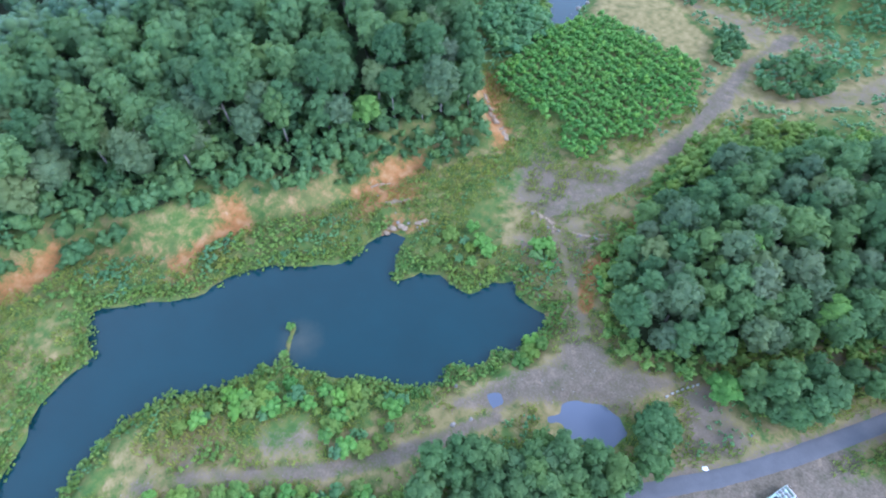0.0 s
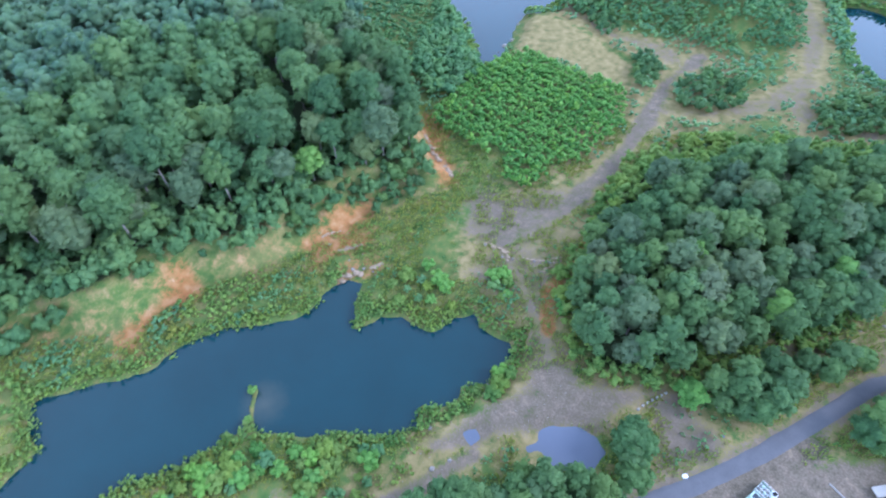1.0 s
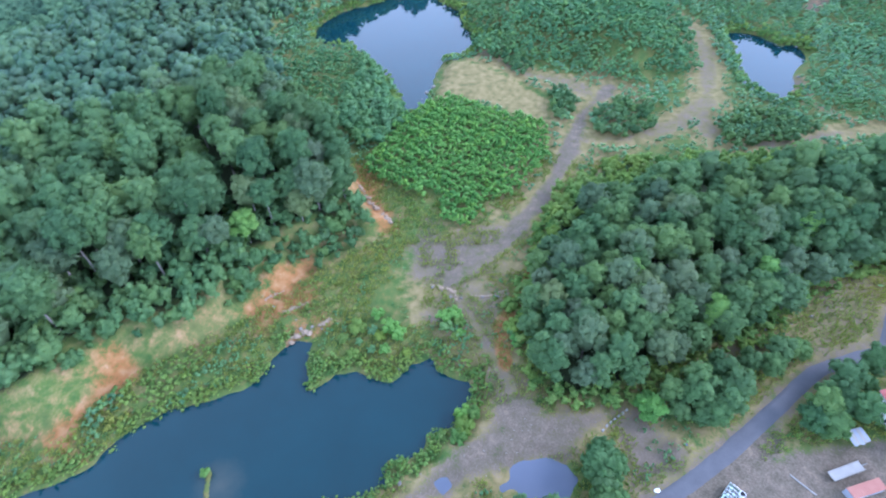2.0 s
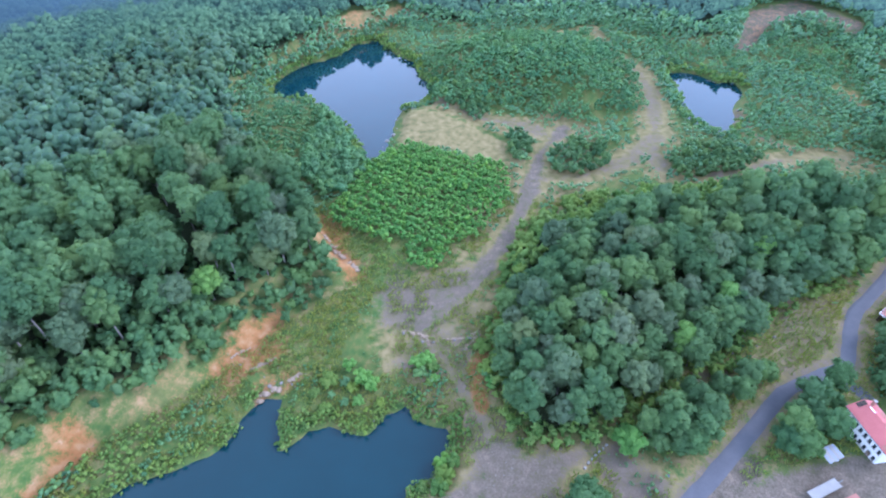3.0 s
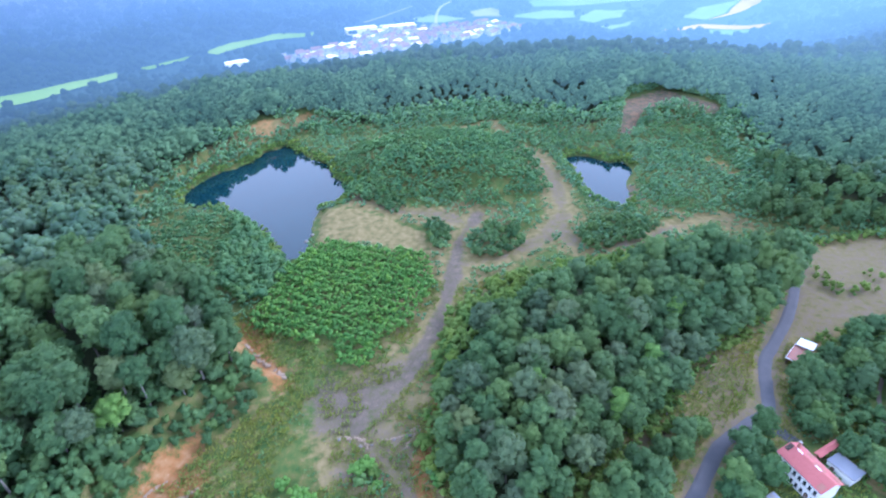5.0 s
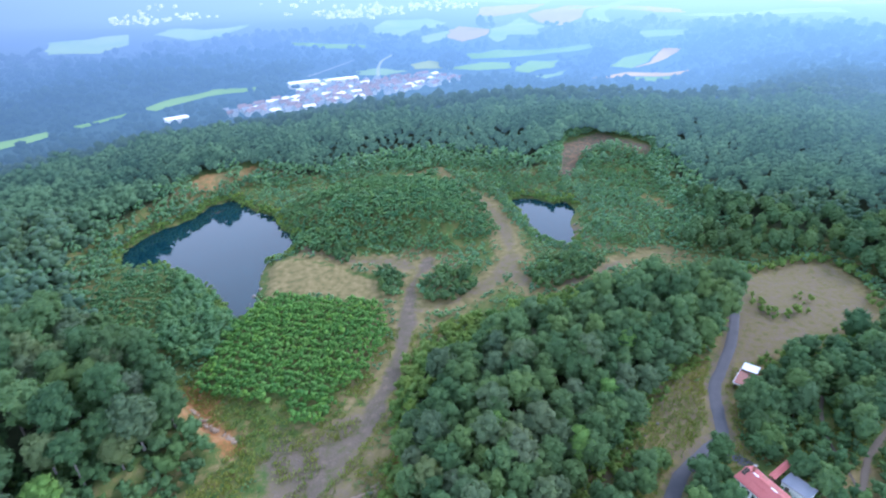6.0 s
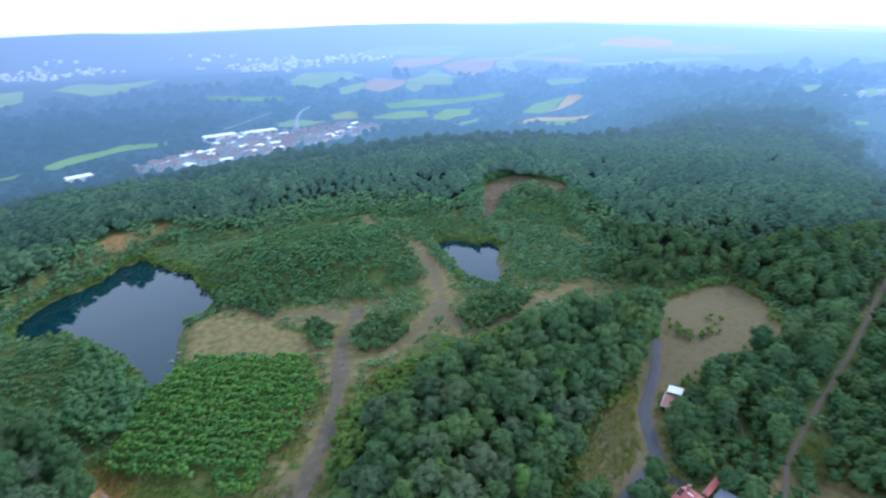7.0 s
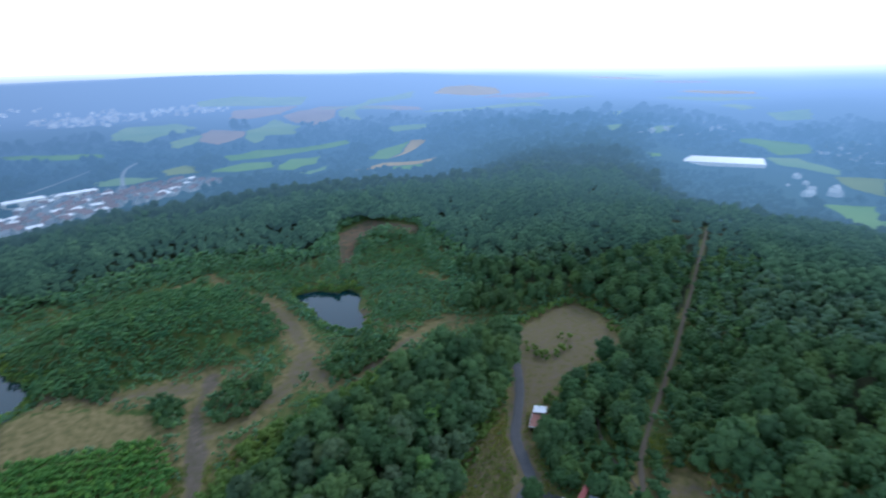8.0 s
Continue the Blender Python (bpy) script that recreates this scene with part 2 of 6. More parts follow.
def height(x, y):
    x, y = np.asarray(x, float), np.asarray(y, float)
    r, az = np.hypot(x, y), np.degrees(np.arctan2(x, y))
    crest = np.interp(az, CREST_AZ, CREST_R)
    q = r + (400 - crest) * (1 - step(700, 1500, r))
    spur = step(30, 44, az) * (1 - step(50, 60, az))
    z = np.interp(q, VALLEY_R, VALLEY_Z) * (1 - spur) + np.interp(q, VALLEY_R, SPUR_Z) * spur
    far = step(400, 800, q)
    z += far * (1 - 0.75 * step(2200, 4300, r)) * (waves(x, y, 420, 3) * 14 + waves(x, y, 170, 4) * 5)
    z += (98 + 9 * waves(x, y, 600, 13)) * step(2750, 3250, r) * (1 - 0.4 * step(3300, 4200, r)) * (1 - step(14, 62, az)) * step(-100, -70, az)
    b = depth_in(x, y, BASIN)
    rim = 9 - 6.5 * step(-17, -5, az) + 4 * step(17, 21, az) * (1 - step(29, 33, az))
    z += rim * step(1, 11, -b + 2.5 * waves(x, y, 9, 5)) * (1 - far) * step(-60, 0, y) + 4 * step(10, 70, -b) * (1 - far) * step(-60, 0, y)
    z += 9 * step(0, 32, depth_in(x, y, MOUND)) + 5 * step(0, 28, depth_in(x, y, COPSE))
    near = 1 - step(350, 500, r)
    z += near * (0.5 * waves(x, y, 14, 6) + 0.22 * waves(x, y, 4.5, 7) + 1.1 * waves(x, y, 45, 8)) * (1 - 0.94 * step(-6, 2, depth_in(x, y, LOT)))
    for lake, deep in ((LAKE, 5), (FAR_LAKE, 5), (SMALL_LAKE, 4)):
        d = depth_in(x, y, lake) + 0.8 * waves(x, y, 5, 9) + 0.4 * waves(x, y, 2.2, 10)
        w = step(-7, 0, d)
        z = z * (1 - w) + (-2.3) * w - deep * step(-0.6, 5, d)
    w = 1 - step(0.4, 2.6, edge_distance(x, y, SPIT, False))
    z = z * (1 - w) + (-2.75 + 0.3 * waves(x, y, 2, 12)) * w
    for pool in (PUDDLE, SMALL_PUDDLE, YARD_POOL):
        d = depth_in(x, y, pool) + 1.3 * waves(x, y, 3.2, 11)
        w = step(-5, 0, d)
        z = z * (1 - w) - 0.25 * step(-0.5, 1.5, d)
    for line, wide in ((ROAD, 4), (FOREST_ROAD, 3), (ROAD_BRANCH, 3)):
        w = 1 - step(wide, wide + 6, edge_distance(x, y, line, False))
        z = z * (1 - w * 0.7 * near)
    return z


def mesh_object(name, verts, faces, material, smooth=False, parent=None):
    me = bpy.data.meshes.new(name)
    me.from_pydata(verts if isinstance(verts, list) else verts.tolist(), [], faces if isinstance(faces, list) else faces.tolist())
    for m in material if isinstance(material, (list, tuple)) else (material,):
        me.materials.append(m)
    if smooth:
        me.shade_smooth()
    ob = new(name, me)
    ob.parent = parent
    return ob


def ground_material():
    m, n, l = nodes_of("quarry_ground")
    a = n.new("ShaderNodeAttribute")
    a.attribute_name = "cover"
    s = n.new("ShaderNodeSeparateColor")
    l.new(a.outputs["Color"], s.inputs[0])
    big, mid, fine = world_noise(n, l, 0.05, 4), world_noise(n, l, 0.35, 5), world_noise(n, l, 2.2, 4)
    green = ramp(n, l, mid, ((0.3, (0.045, 0.09, 0.022)), (0.46, (0.09, 0.125, 0.03)), (0.58, (0.14, 0.138, 0.04)), (0.7, (0.175, 0.142, 0.052))))
    green = mix(n, l, calc(n, l, "MULTIPLY", calc(n, l, "SUBTRACT", fine, 0.42, True), 3.0, True), green, (0.05, 0.115, 0.03))
    green = mix(n, l, calc(n, l, "MULTIPLY", calc(n, l, "SUBTRACT", big, 0.52, True), 2.4, True), green, (0.17, 0.135, 0.052))
    gravel = ramp(n, l, mid, ((0.3, (0.075, 0.060, 0.039)), (0.47, (0.115, 0.094, 0.064)), (0.58, (0.14, 0.108, 0.077)), (0.72, (0.22, 0.166, 0.112))))
    gravel = mix(n, l, 0.3, gravel, ramp(n, l, fine, ((0.35, (0.05, 0.045, 0.035)), (0.65, (0.24, 0.20, 0.155)))))
    dry = ramp(n, l, mid, ((0.3, (0.105, 0.105, 0.036)), (0.5, (0.19, 0.155, 0.064)), (0.7, (0.265, 0.205, 0.095))))
    ochre = ramp(n, l, mid, ((0.25, (0.21, 0.08, 0.026)), (0.5, (0.27, 0.125, 0.044)), (0.72, (0.33, 0.20, 0.095))))
    pale = world_noise(n, l, 0.45, 7, 0.7)
    ochre = mix(n, l, calc(n, l, "MULTIPLY", calc(n, l, "SUBTRACT", pale, 0.60, True), 6.0, True), ochre, (0.42, 0.31, 0.19))
    litter = ramp(n, l, fine, ((0.3, (0.020, 0.030, 0.014)), (0.55, (0.035, 0.048, 0.020)), (0.75, (0.06, 0.062, 0.028))))
    def edge(v, sharp=3.2):
        j = calc(n, l, "ADD", v, calc(n, l, "MULTIPLY", calc(n, l, "SUBTRACT", calc(n, l, "ADD", calc(n, l, "MULTIPLY", mid, 0.5), calc(n, l, "MULTIPLY", fine, 0.5)), 0.5), 2.4))
        return calc(n, l, "ADD", calc(n, l, "MULTIPLY", calc(n, l, "SUBTRACT", j, 0.5), sharp), 0.5, True)
    c = mix(n, l, edge(s.outputs[1]), green, dry)
    c = mix(n, l, edge(a.outputs["Alpha"]), c, litter)
    c = mix(n, l, edge(s.outputs[0]), c, gravel)
    c = mix(n, l, edge(s.outputs[2]), c, ochre)
    hgt = calc(n, l, "ADD", calc(n, l, "MULTIPLY", mid, 0.6), calc(n, l, "MULTIPLY", fine, 0.4))
    finish(n, l, c, 0.92, bump(n, l, hgt, 0.4, 0.4), 0.15)
    return m


def haze_material(name, dark, light, scale=0.02, relief=1.0, haze=1.0):
    """The backdrop of distance from the crest outward, its haze painted as emission that pales into the sky at the
    horizon and towards the sun.
    """
    m, n, l = nodes_of(name)
    f0, f1, f2 = world_noise(n, l, scale * 0.22, 3, 0.5), world_noise(n, l, scale, 6, 0.7), world_noise(n, l, scale * 5, 4, 0.7)
    piece = n.new("ShaderNodeNewGeometry")
    stand = calc(n, l, "MULTIPLY", calc(n, l, "SUBTRACT", f0, 0.5), 1.8)
    shade = calc(n, l, "ADD", calc(n, l, "MULTIPLY", f1, 0.45), calc(n, l, "MULTIPLY", f2, 0.35))
    shade = calc(n, l, "ADD", shade, stand)
    c = mix(n, l, calc(n, l, "ADD", shade, calc(n, l, "MULTIPLY", piece.outputs["Random Per Island"], 0.25), True), dark, light)
    p = finish(n, l, c, 0.95, bump(n, l, f2, relief, 8.0), 0.1)
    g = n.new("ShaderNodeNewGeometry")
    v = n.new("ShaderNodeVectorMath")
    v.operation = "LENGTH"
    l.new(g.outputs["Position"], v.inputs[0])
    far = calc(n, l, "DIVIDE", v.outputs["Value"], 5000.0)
    # share and tint of the painted haze, by distance
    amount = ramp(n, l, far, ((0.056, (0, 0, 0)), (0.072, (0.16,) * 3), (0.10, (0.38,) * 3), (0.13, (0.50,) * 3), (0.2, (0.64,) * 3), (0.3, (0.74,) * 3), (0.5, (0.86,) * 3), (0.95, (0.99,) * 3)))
    amount = calc(n, l, "MULTIPLY", amount, haze)
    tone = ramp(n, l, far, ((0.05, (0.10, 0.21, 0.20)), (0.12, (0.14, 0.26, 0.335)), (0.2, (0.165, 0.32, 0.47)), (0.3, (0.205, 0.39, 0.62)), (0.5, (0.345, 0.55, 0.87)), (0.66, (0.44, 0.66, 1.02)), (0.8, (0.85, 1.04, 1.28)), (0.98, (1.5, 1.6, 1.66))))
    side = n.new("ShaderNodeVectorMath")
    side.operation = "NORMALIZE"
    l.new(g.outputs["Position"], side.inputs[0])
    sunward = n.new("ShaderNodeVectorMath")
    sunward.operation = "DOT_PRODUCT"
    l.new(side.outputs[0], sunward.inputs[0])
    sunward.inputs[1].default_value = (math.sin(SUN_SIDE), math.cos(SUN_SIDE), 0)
    # painted haze glows stronger on the sunward side
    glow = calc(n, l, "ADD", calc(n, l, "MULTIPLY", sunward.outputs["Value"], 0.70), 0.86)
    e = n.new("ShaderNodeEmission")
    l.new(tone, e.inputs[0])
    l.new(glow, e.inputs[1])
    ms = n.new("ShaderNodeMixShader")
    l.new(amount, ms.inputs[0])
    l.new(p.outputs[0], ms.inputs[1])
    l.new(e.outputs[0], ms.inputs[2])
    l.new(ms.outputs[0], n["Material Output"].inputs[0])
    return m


def build_ground():
    az = np.radians(np.concatenate([np.arange(-180, -84, 4), np.arange(-84, 84, 0.31), np.arange(84, 180, 4)]))
    rr = [12.0]
    while rr[-1] < 4950:
        rr.append(rr[-1] * (1.0125 if rr[-1] < 420 else 1.025))
    rr = np.array(rr)
    A, R = np.meshgrid(az, rr)
    x, y = (R * np.sin(A)).ravel(), (R * np.cos(A)).ravel()
    z = height(x, y)
    na, nr = len(az), len(rr)
    i = np.arange((nr - 1) * na)
    k = i // na * na + (i + 1) % na
    faces = np.stack([i, k, k + na, i + na], 1)[:, ::-1]
    verts = np.column_stack([x, y, z])
    verts = np.vstack([verts, [0, 0, height(0, 0)]])
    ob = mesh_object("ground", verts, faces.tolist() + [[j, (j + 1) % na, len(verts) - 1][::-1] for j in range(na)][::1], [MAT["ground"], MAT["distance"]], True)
    me = ob.data
    r = np.hypot(x, y)
    gravel = 1 - step(1.0, 4.6, edge_distance(x, y, TRACK, False) + 1.8 * waves(x, y, 8, 74))
    gravel = np.maximum(gravel, 0.72 * (1 - step(1.0, 6.5, edge_distance(x, y, LOWER_PATH, False) + 3.0 * waves(x, y, 6, 79))))
    for line, wide in ((TRACK_WEST, 3), (TRACK_EAST, 3.2), (TRACK_LAKE, 2), (LAKE_BANK, 2)):
        gravel = np.maximum(gravel, 0.7 * (1 - step(wide * 0.3, wide * 2.0, edge_distance(x, y, line, False) + 2.5 * waves(x, y, 9, 78))))
    gravel *= 0.74
    for line, soft, most in ((PLAZA, 4, 0.8), (GREY_BASE, 7, 0.68), (BARE_SOUTH, 4, 0.56), (BARE_WEST, 5, 0.42), (WASTE, 6, 0.52), (DARK_SOIL, 4, 0.72), (EAST_DRY, 4, 0.46), (LOT, 4, 0.47), (COVE_ROCK, 2, 0.55)):
        gravel = np.maximum(gravel, most * step(-soft, soft, depth_in(x, y, line) + 2.2 * waves(x, y, 7, 75)))
    gravel = np.maximum(gravel, 0.66 * (1 - step(0.8, 3.2, edge_distance(x, y, TRACK_SOUTH, False))))
    gravel = np.maximum(gravel, step(-4, 2, depth_in(x, y, YARD)))
    gravel = np.maximum(gravel, 0.85 * step(-3, 2, depth_in(x, y, ROAD_APRON) + 1.5 * waves(x, y, 5, 87)))
    gravel = np.maximum(gravel, 0.55 * (1 - step(2.2, 5.0, edge_distance(x, y, ROAD, False) + 1.2 * waves(x, y, 6, 88))))
    gravel = np.maximum(gravel, 0.5 * step(-3, 3, depth_in(x, y, EAST_CLEARING)))
    gravel = np.maximum(gravel, 0.55 * (1 - step(0.6, 2.0, edge_distance(x, y, FOREST_ROAD, False))))
    dry = 1.25 * step(-4, 5, depth_in(x, y, DRY_GRASS))
    dry = np.maximum(dry, 0.6 * (1 - step(4, 16, edge_distance(x, y, ROAD, False))))
    for line in (TRACK_EAST, TRACK_LAKE, TRACK_WEST):
        dry = np.maximum(dry, 0.85 * (1 - step(4, 13, edge_distance(x, y, line, False) + 4 * waves(x, y, 12, 77))))
    dry = np.maximum(dry, 0.72 * (1 - step(7, 24, edge_distance(x, y, TRACK, False) + 5 * waves(x, y, 14, 76))))
    dry = np.maximum(dry, 0.62 * (1 - step(3, 12, edge_distance(x, y, TRACK_SOUTH, False) + 4 * waves(x, y, 9, 81))))
    dry = np.maximum(dry, 0.85 * (1 - step(1.5, 5, edge_distance(x, y, SAND_TRACK, False))))
    gravel = np.maximum(gravel, 0.5 * (1 - step(0.8, 3, edge_distance(x, y, SAND_TRACK, False))))
    dry = np.maximum(dry, 0.8 * step(-16, -6, depth_in(x, y, EAST_CLEARING) + 3 * waves(x, y, 8, 99)))
    for line in (WASTE, BARE_WEST, DARK_SOIL, PLAZA, LOT, EAST_DRY):
        dry = np.maximum(dry, (1.1 if line in (LOT, EAST_DRY) else 0.8) * step(-9, 2, depth_in(x, y, line) + 3 * waves(x, y, 8, 82)))
    dry = np.maximum(dry, 0.36 * step(-4, 3, depth_in(x, y, NORTH_BANK) + 3 * waves(x, y, 11, 83)))
    dry = np.maximum(dry, 0.5 * step(-6, 6, depth_in(x, y, WEST_SHORE)))
    rim = np.abs(depth_in(x, y, BASIN) + 3)
    dry = np.maximum(dry, 0.4 * (1 - step(4, 16, rim)))
    bare = 0.27 * (1 - step(1, 9, rim)) * (x < -60)
    for k, line in enumerate(BARE):
        bare = np.maximum(bare, (0.74 if k < 4 else 0.5 if k != 6 else 0.34) * step(-6.5, 3, depth_in(x, y, line) + 2.5 * waves(x, y, 5, 84)))
        if k == 6:
            gravel = np.maximum(gravel, 0.7 * step(-3, 2, depth_in(x, y, line)))
    for line, wide in ((MOUND_PATH, 3.6), (RIM_PATH, 4), (LAKE_BANK, 3.0)):
        dry = np.maximum(dry, 0.9 * (1 - step(wide * 0.5, wide * 1.6, edge_distance(x, y, line, False))))
    bare = np.maximum(bare, 0.5 * step(-3, 1, depth_in(x, y, COVE_ROCK)))
    bare = np.maximum(bare, 0.8 * (1 - step(0.8, 3.5, edge_distance(x, y, RED_EDGE, False))))
    col = np.ones((len(verts), 4), np.float32)
    litter = np.maximum(step(4, 14, -depth_in(x, y, BASIN)) * (edge_distance(x, y, FOREST_ROAD, False) > 1.8) * (1 - step(-6, 0, depth_in(x, y, LOT))) * (depth_in(x, y, EAST_CLEARING) < 0), step(1, 5, depth_in(x, y, COPSE)))
    for line in BARE:
        litter *= 1 - step(-14, -6, depth_in(x, y, line))
    col[:-1, 0], col[:-1, 1], col[:-1, 2], col[:-1, 3] = gravel, dry, bare, litter
    col[-1] = 0.2, 0.4, 0.0, 0.0
    a = me.color_attributes.new("cover", "FLOAT_COLOR", "POINT")
    a.data.foreach_set("color", col.ravel())
    mid = np.repeat(rr[:-1], na)
    idx = np.zeros(len(me.polygons), np.int32)
    idx[:len(mid)] = mid > 560
    me.polygons.foreach_set("material_index", idx)
    tagged(ob, "quarry floor of grass, gravel and bare ochre soil", "ground", kind="structure")


def water_material(name, deep, rough=0.04):
    m, n, l = nodes_of(name)
    f = world_noise(n, l, 0.05, 3)
    g = world_noise(n, l, 1.3, 3)
    c = mix(n, l, f, tuple(v * 0.75 for v in deep), tuple(v * 1.25 for v in deep))
    geo, sand = n.new("ShaderNodeNewGeometry"), n.new("ShaderNodeVectorMath")
    sand.operation = "DISTANCE"
    l.new(geo.outputs["Position"], sand.inputs[0])
    sand.inputs[1].default_value = (-62.5, 32.0, -3.0)
    shallow = calc(n, l, "SUBTRACT", 1.0, calc(n, l, "DIVIDE", calc(n, l, "ADD", sand.outputs["Value"], calc(n, l, "MULTIPLY", world_noise(n, l, 0.4, 4), 4.0)), 9.0), True)
    c = mix(n, l, calc(n, l, "MULTIPLY", shallow, 0.9, True), c, (0.055, 0.066, 0.056))
    p = finish(n, l, c, rough, bump(n, l, g, 0.06, 0.05), 0.5)
    p.inputs["IOR"].default_value = 1.42
    return m


def water_sheet(name, line, z, material, label, grow=9, margin=4.0):
    xs, ys = [p[0] for p in line], [p[1] for p in line]
    x0, x1, y0, y1 = min(xs) - grow, max(xs) + grow, min(ys) - grow, max(ys) + grow
    s = max(0.5, (x1 - x0) / 60)
    gx, gy = np.meshgrid(np.arange(x0, x1 + s, s), np.arange(y0, y1 + s, s))
    ny, nx = gx.shape
    near = (depth_in(gx, gy, line) > -margin)
    faces = []
    for j in range(ny - 1):
        for i in range(nx - 1):
            if near[j:j + 2, i:i + 2].any():
                faces.append([j * nx + i, j * nx + i + 1, j * nx + nx + i + 1, j * nx + nx + i])
    used = sorted({v for fc in faces for v in fc})
    back = {v: k for k, v in enumerate(used)}
    verts = [(float(gx.flat[v]), float(gy.flat[v]), z) for v in used]
    ob = mesh_object(name, verts, [[back[v] for v in fc] for fc in faces], material, True)
    return tagged(ob, label, "water", kind="structure")


def strip(name, line, wide, lift, material, label, cuts=8):
    """A band laid on the ground along a line, with a worn, uneven edge."""
    pts = []
    n = len(line)
    for k in range(n - 1):
        p0, p1, p2, p3 = (Vector(line[max(0, min(n - 1, k + d))]) for d in (-1, 0, 1, 2))
        for q in range(cuts):
            t = q / cuts
            pts.append(0.5 * ((2 * p1) + (p2 - p0) * t + (2 * p0 - 5 * p1 + 4 * p2 - p3) * t * t + (3 * p1 - p0 - 3 * p2 + p3) * t ** 3))
    pts.append(Vector(line[-1]))
    verts, faces, across = [], [], 7
    for k, p in enumerate(pts):
        d = (pts[min(k + 1, len(pts) - 1)] - pts[max(k - 1, 0)]).normalized()
        side = Vector((d.y, -d.x))
        for j in range(across):
            u = (j / (across - 1) - 0.5) * (wide + 0.7 * float(waves(k * 1.3, j * 9, 3, 21)))
            q = p + side * u
            verts.append((q.x, q.y, lift - (0.25 if j in (0, across - 1) else 0)))
    for k in range(len(pts) - 1):
        for j in range(across - 1):
            a = k * across + j
            faces.append([a, a + 1, a + across + 1, a + across])
    verts = np.array(verts)
    verts[:, 2] += height(verts[:, 0], verts[:, 1])
    ob = mesh_object(name, verts, [f[::-1] for f in faces], material, True)
    return tagged(ob, label, "road", kind="structure")


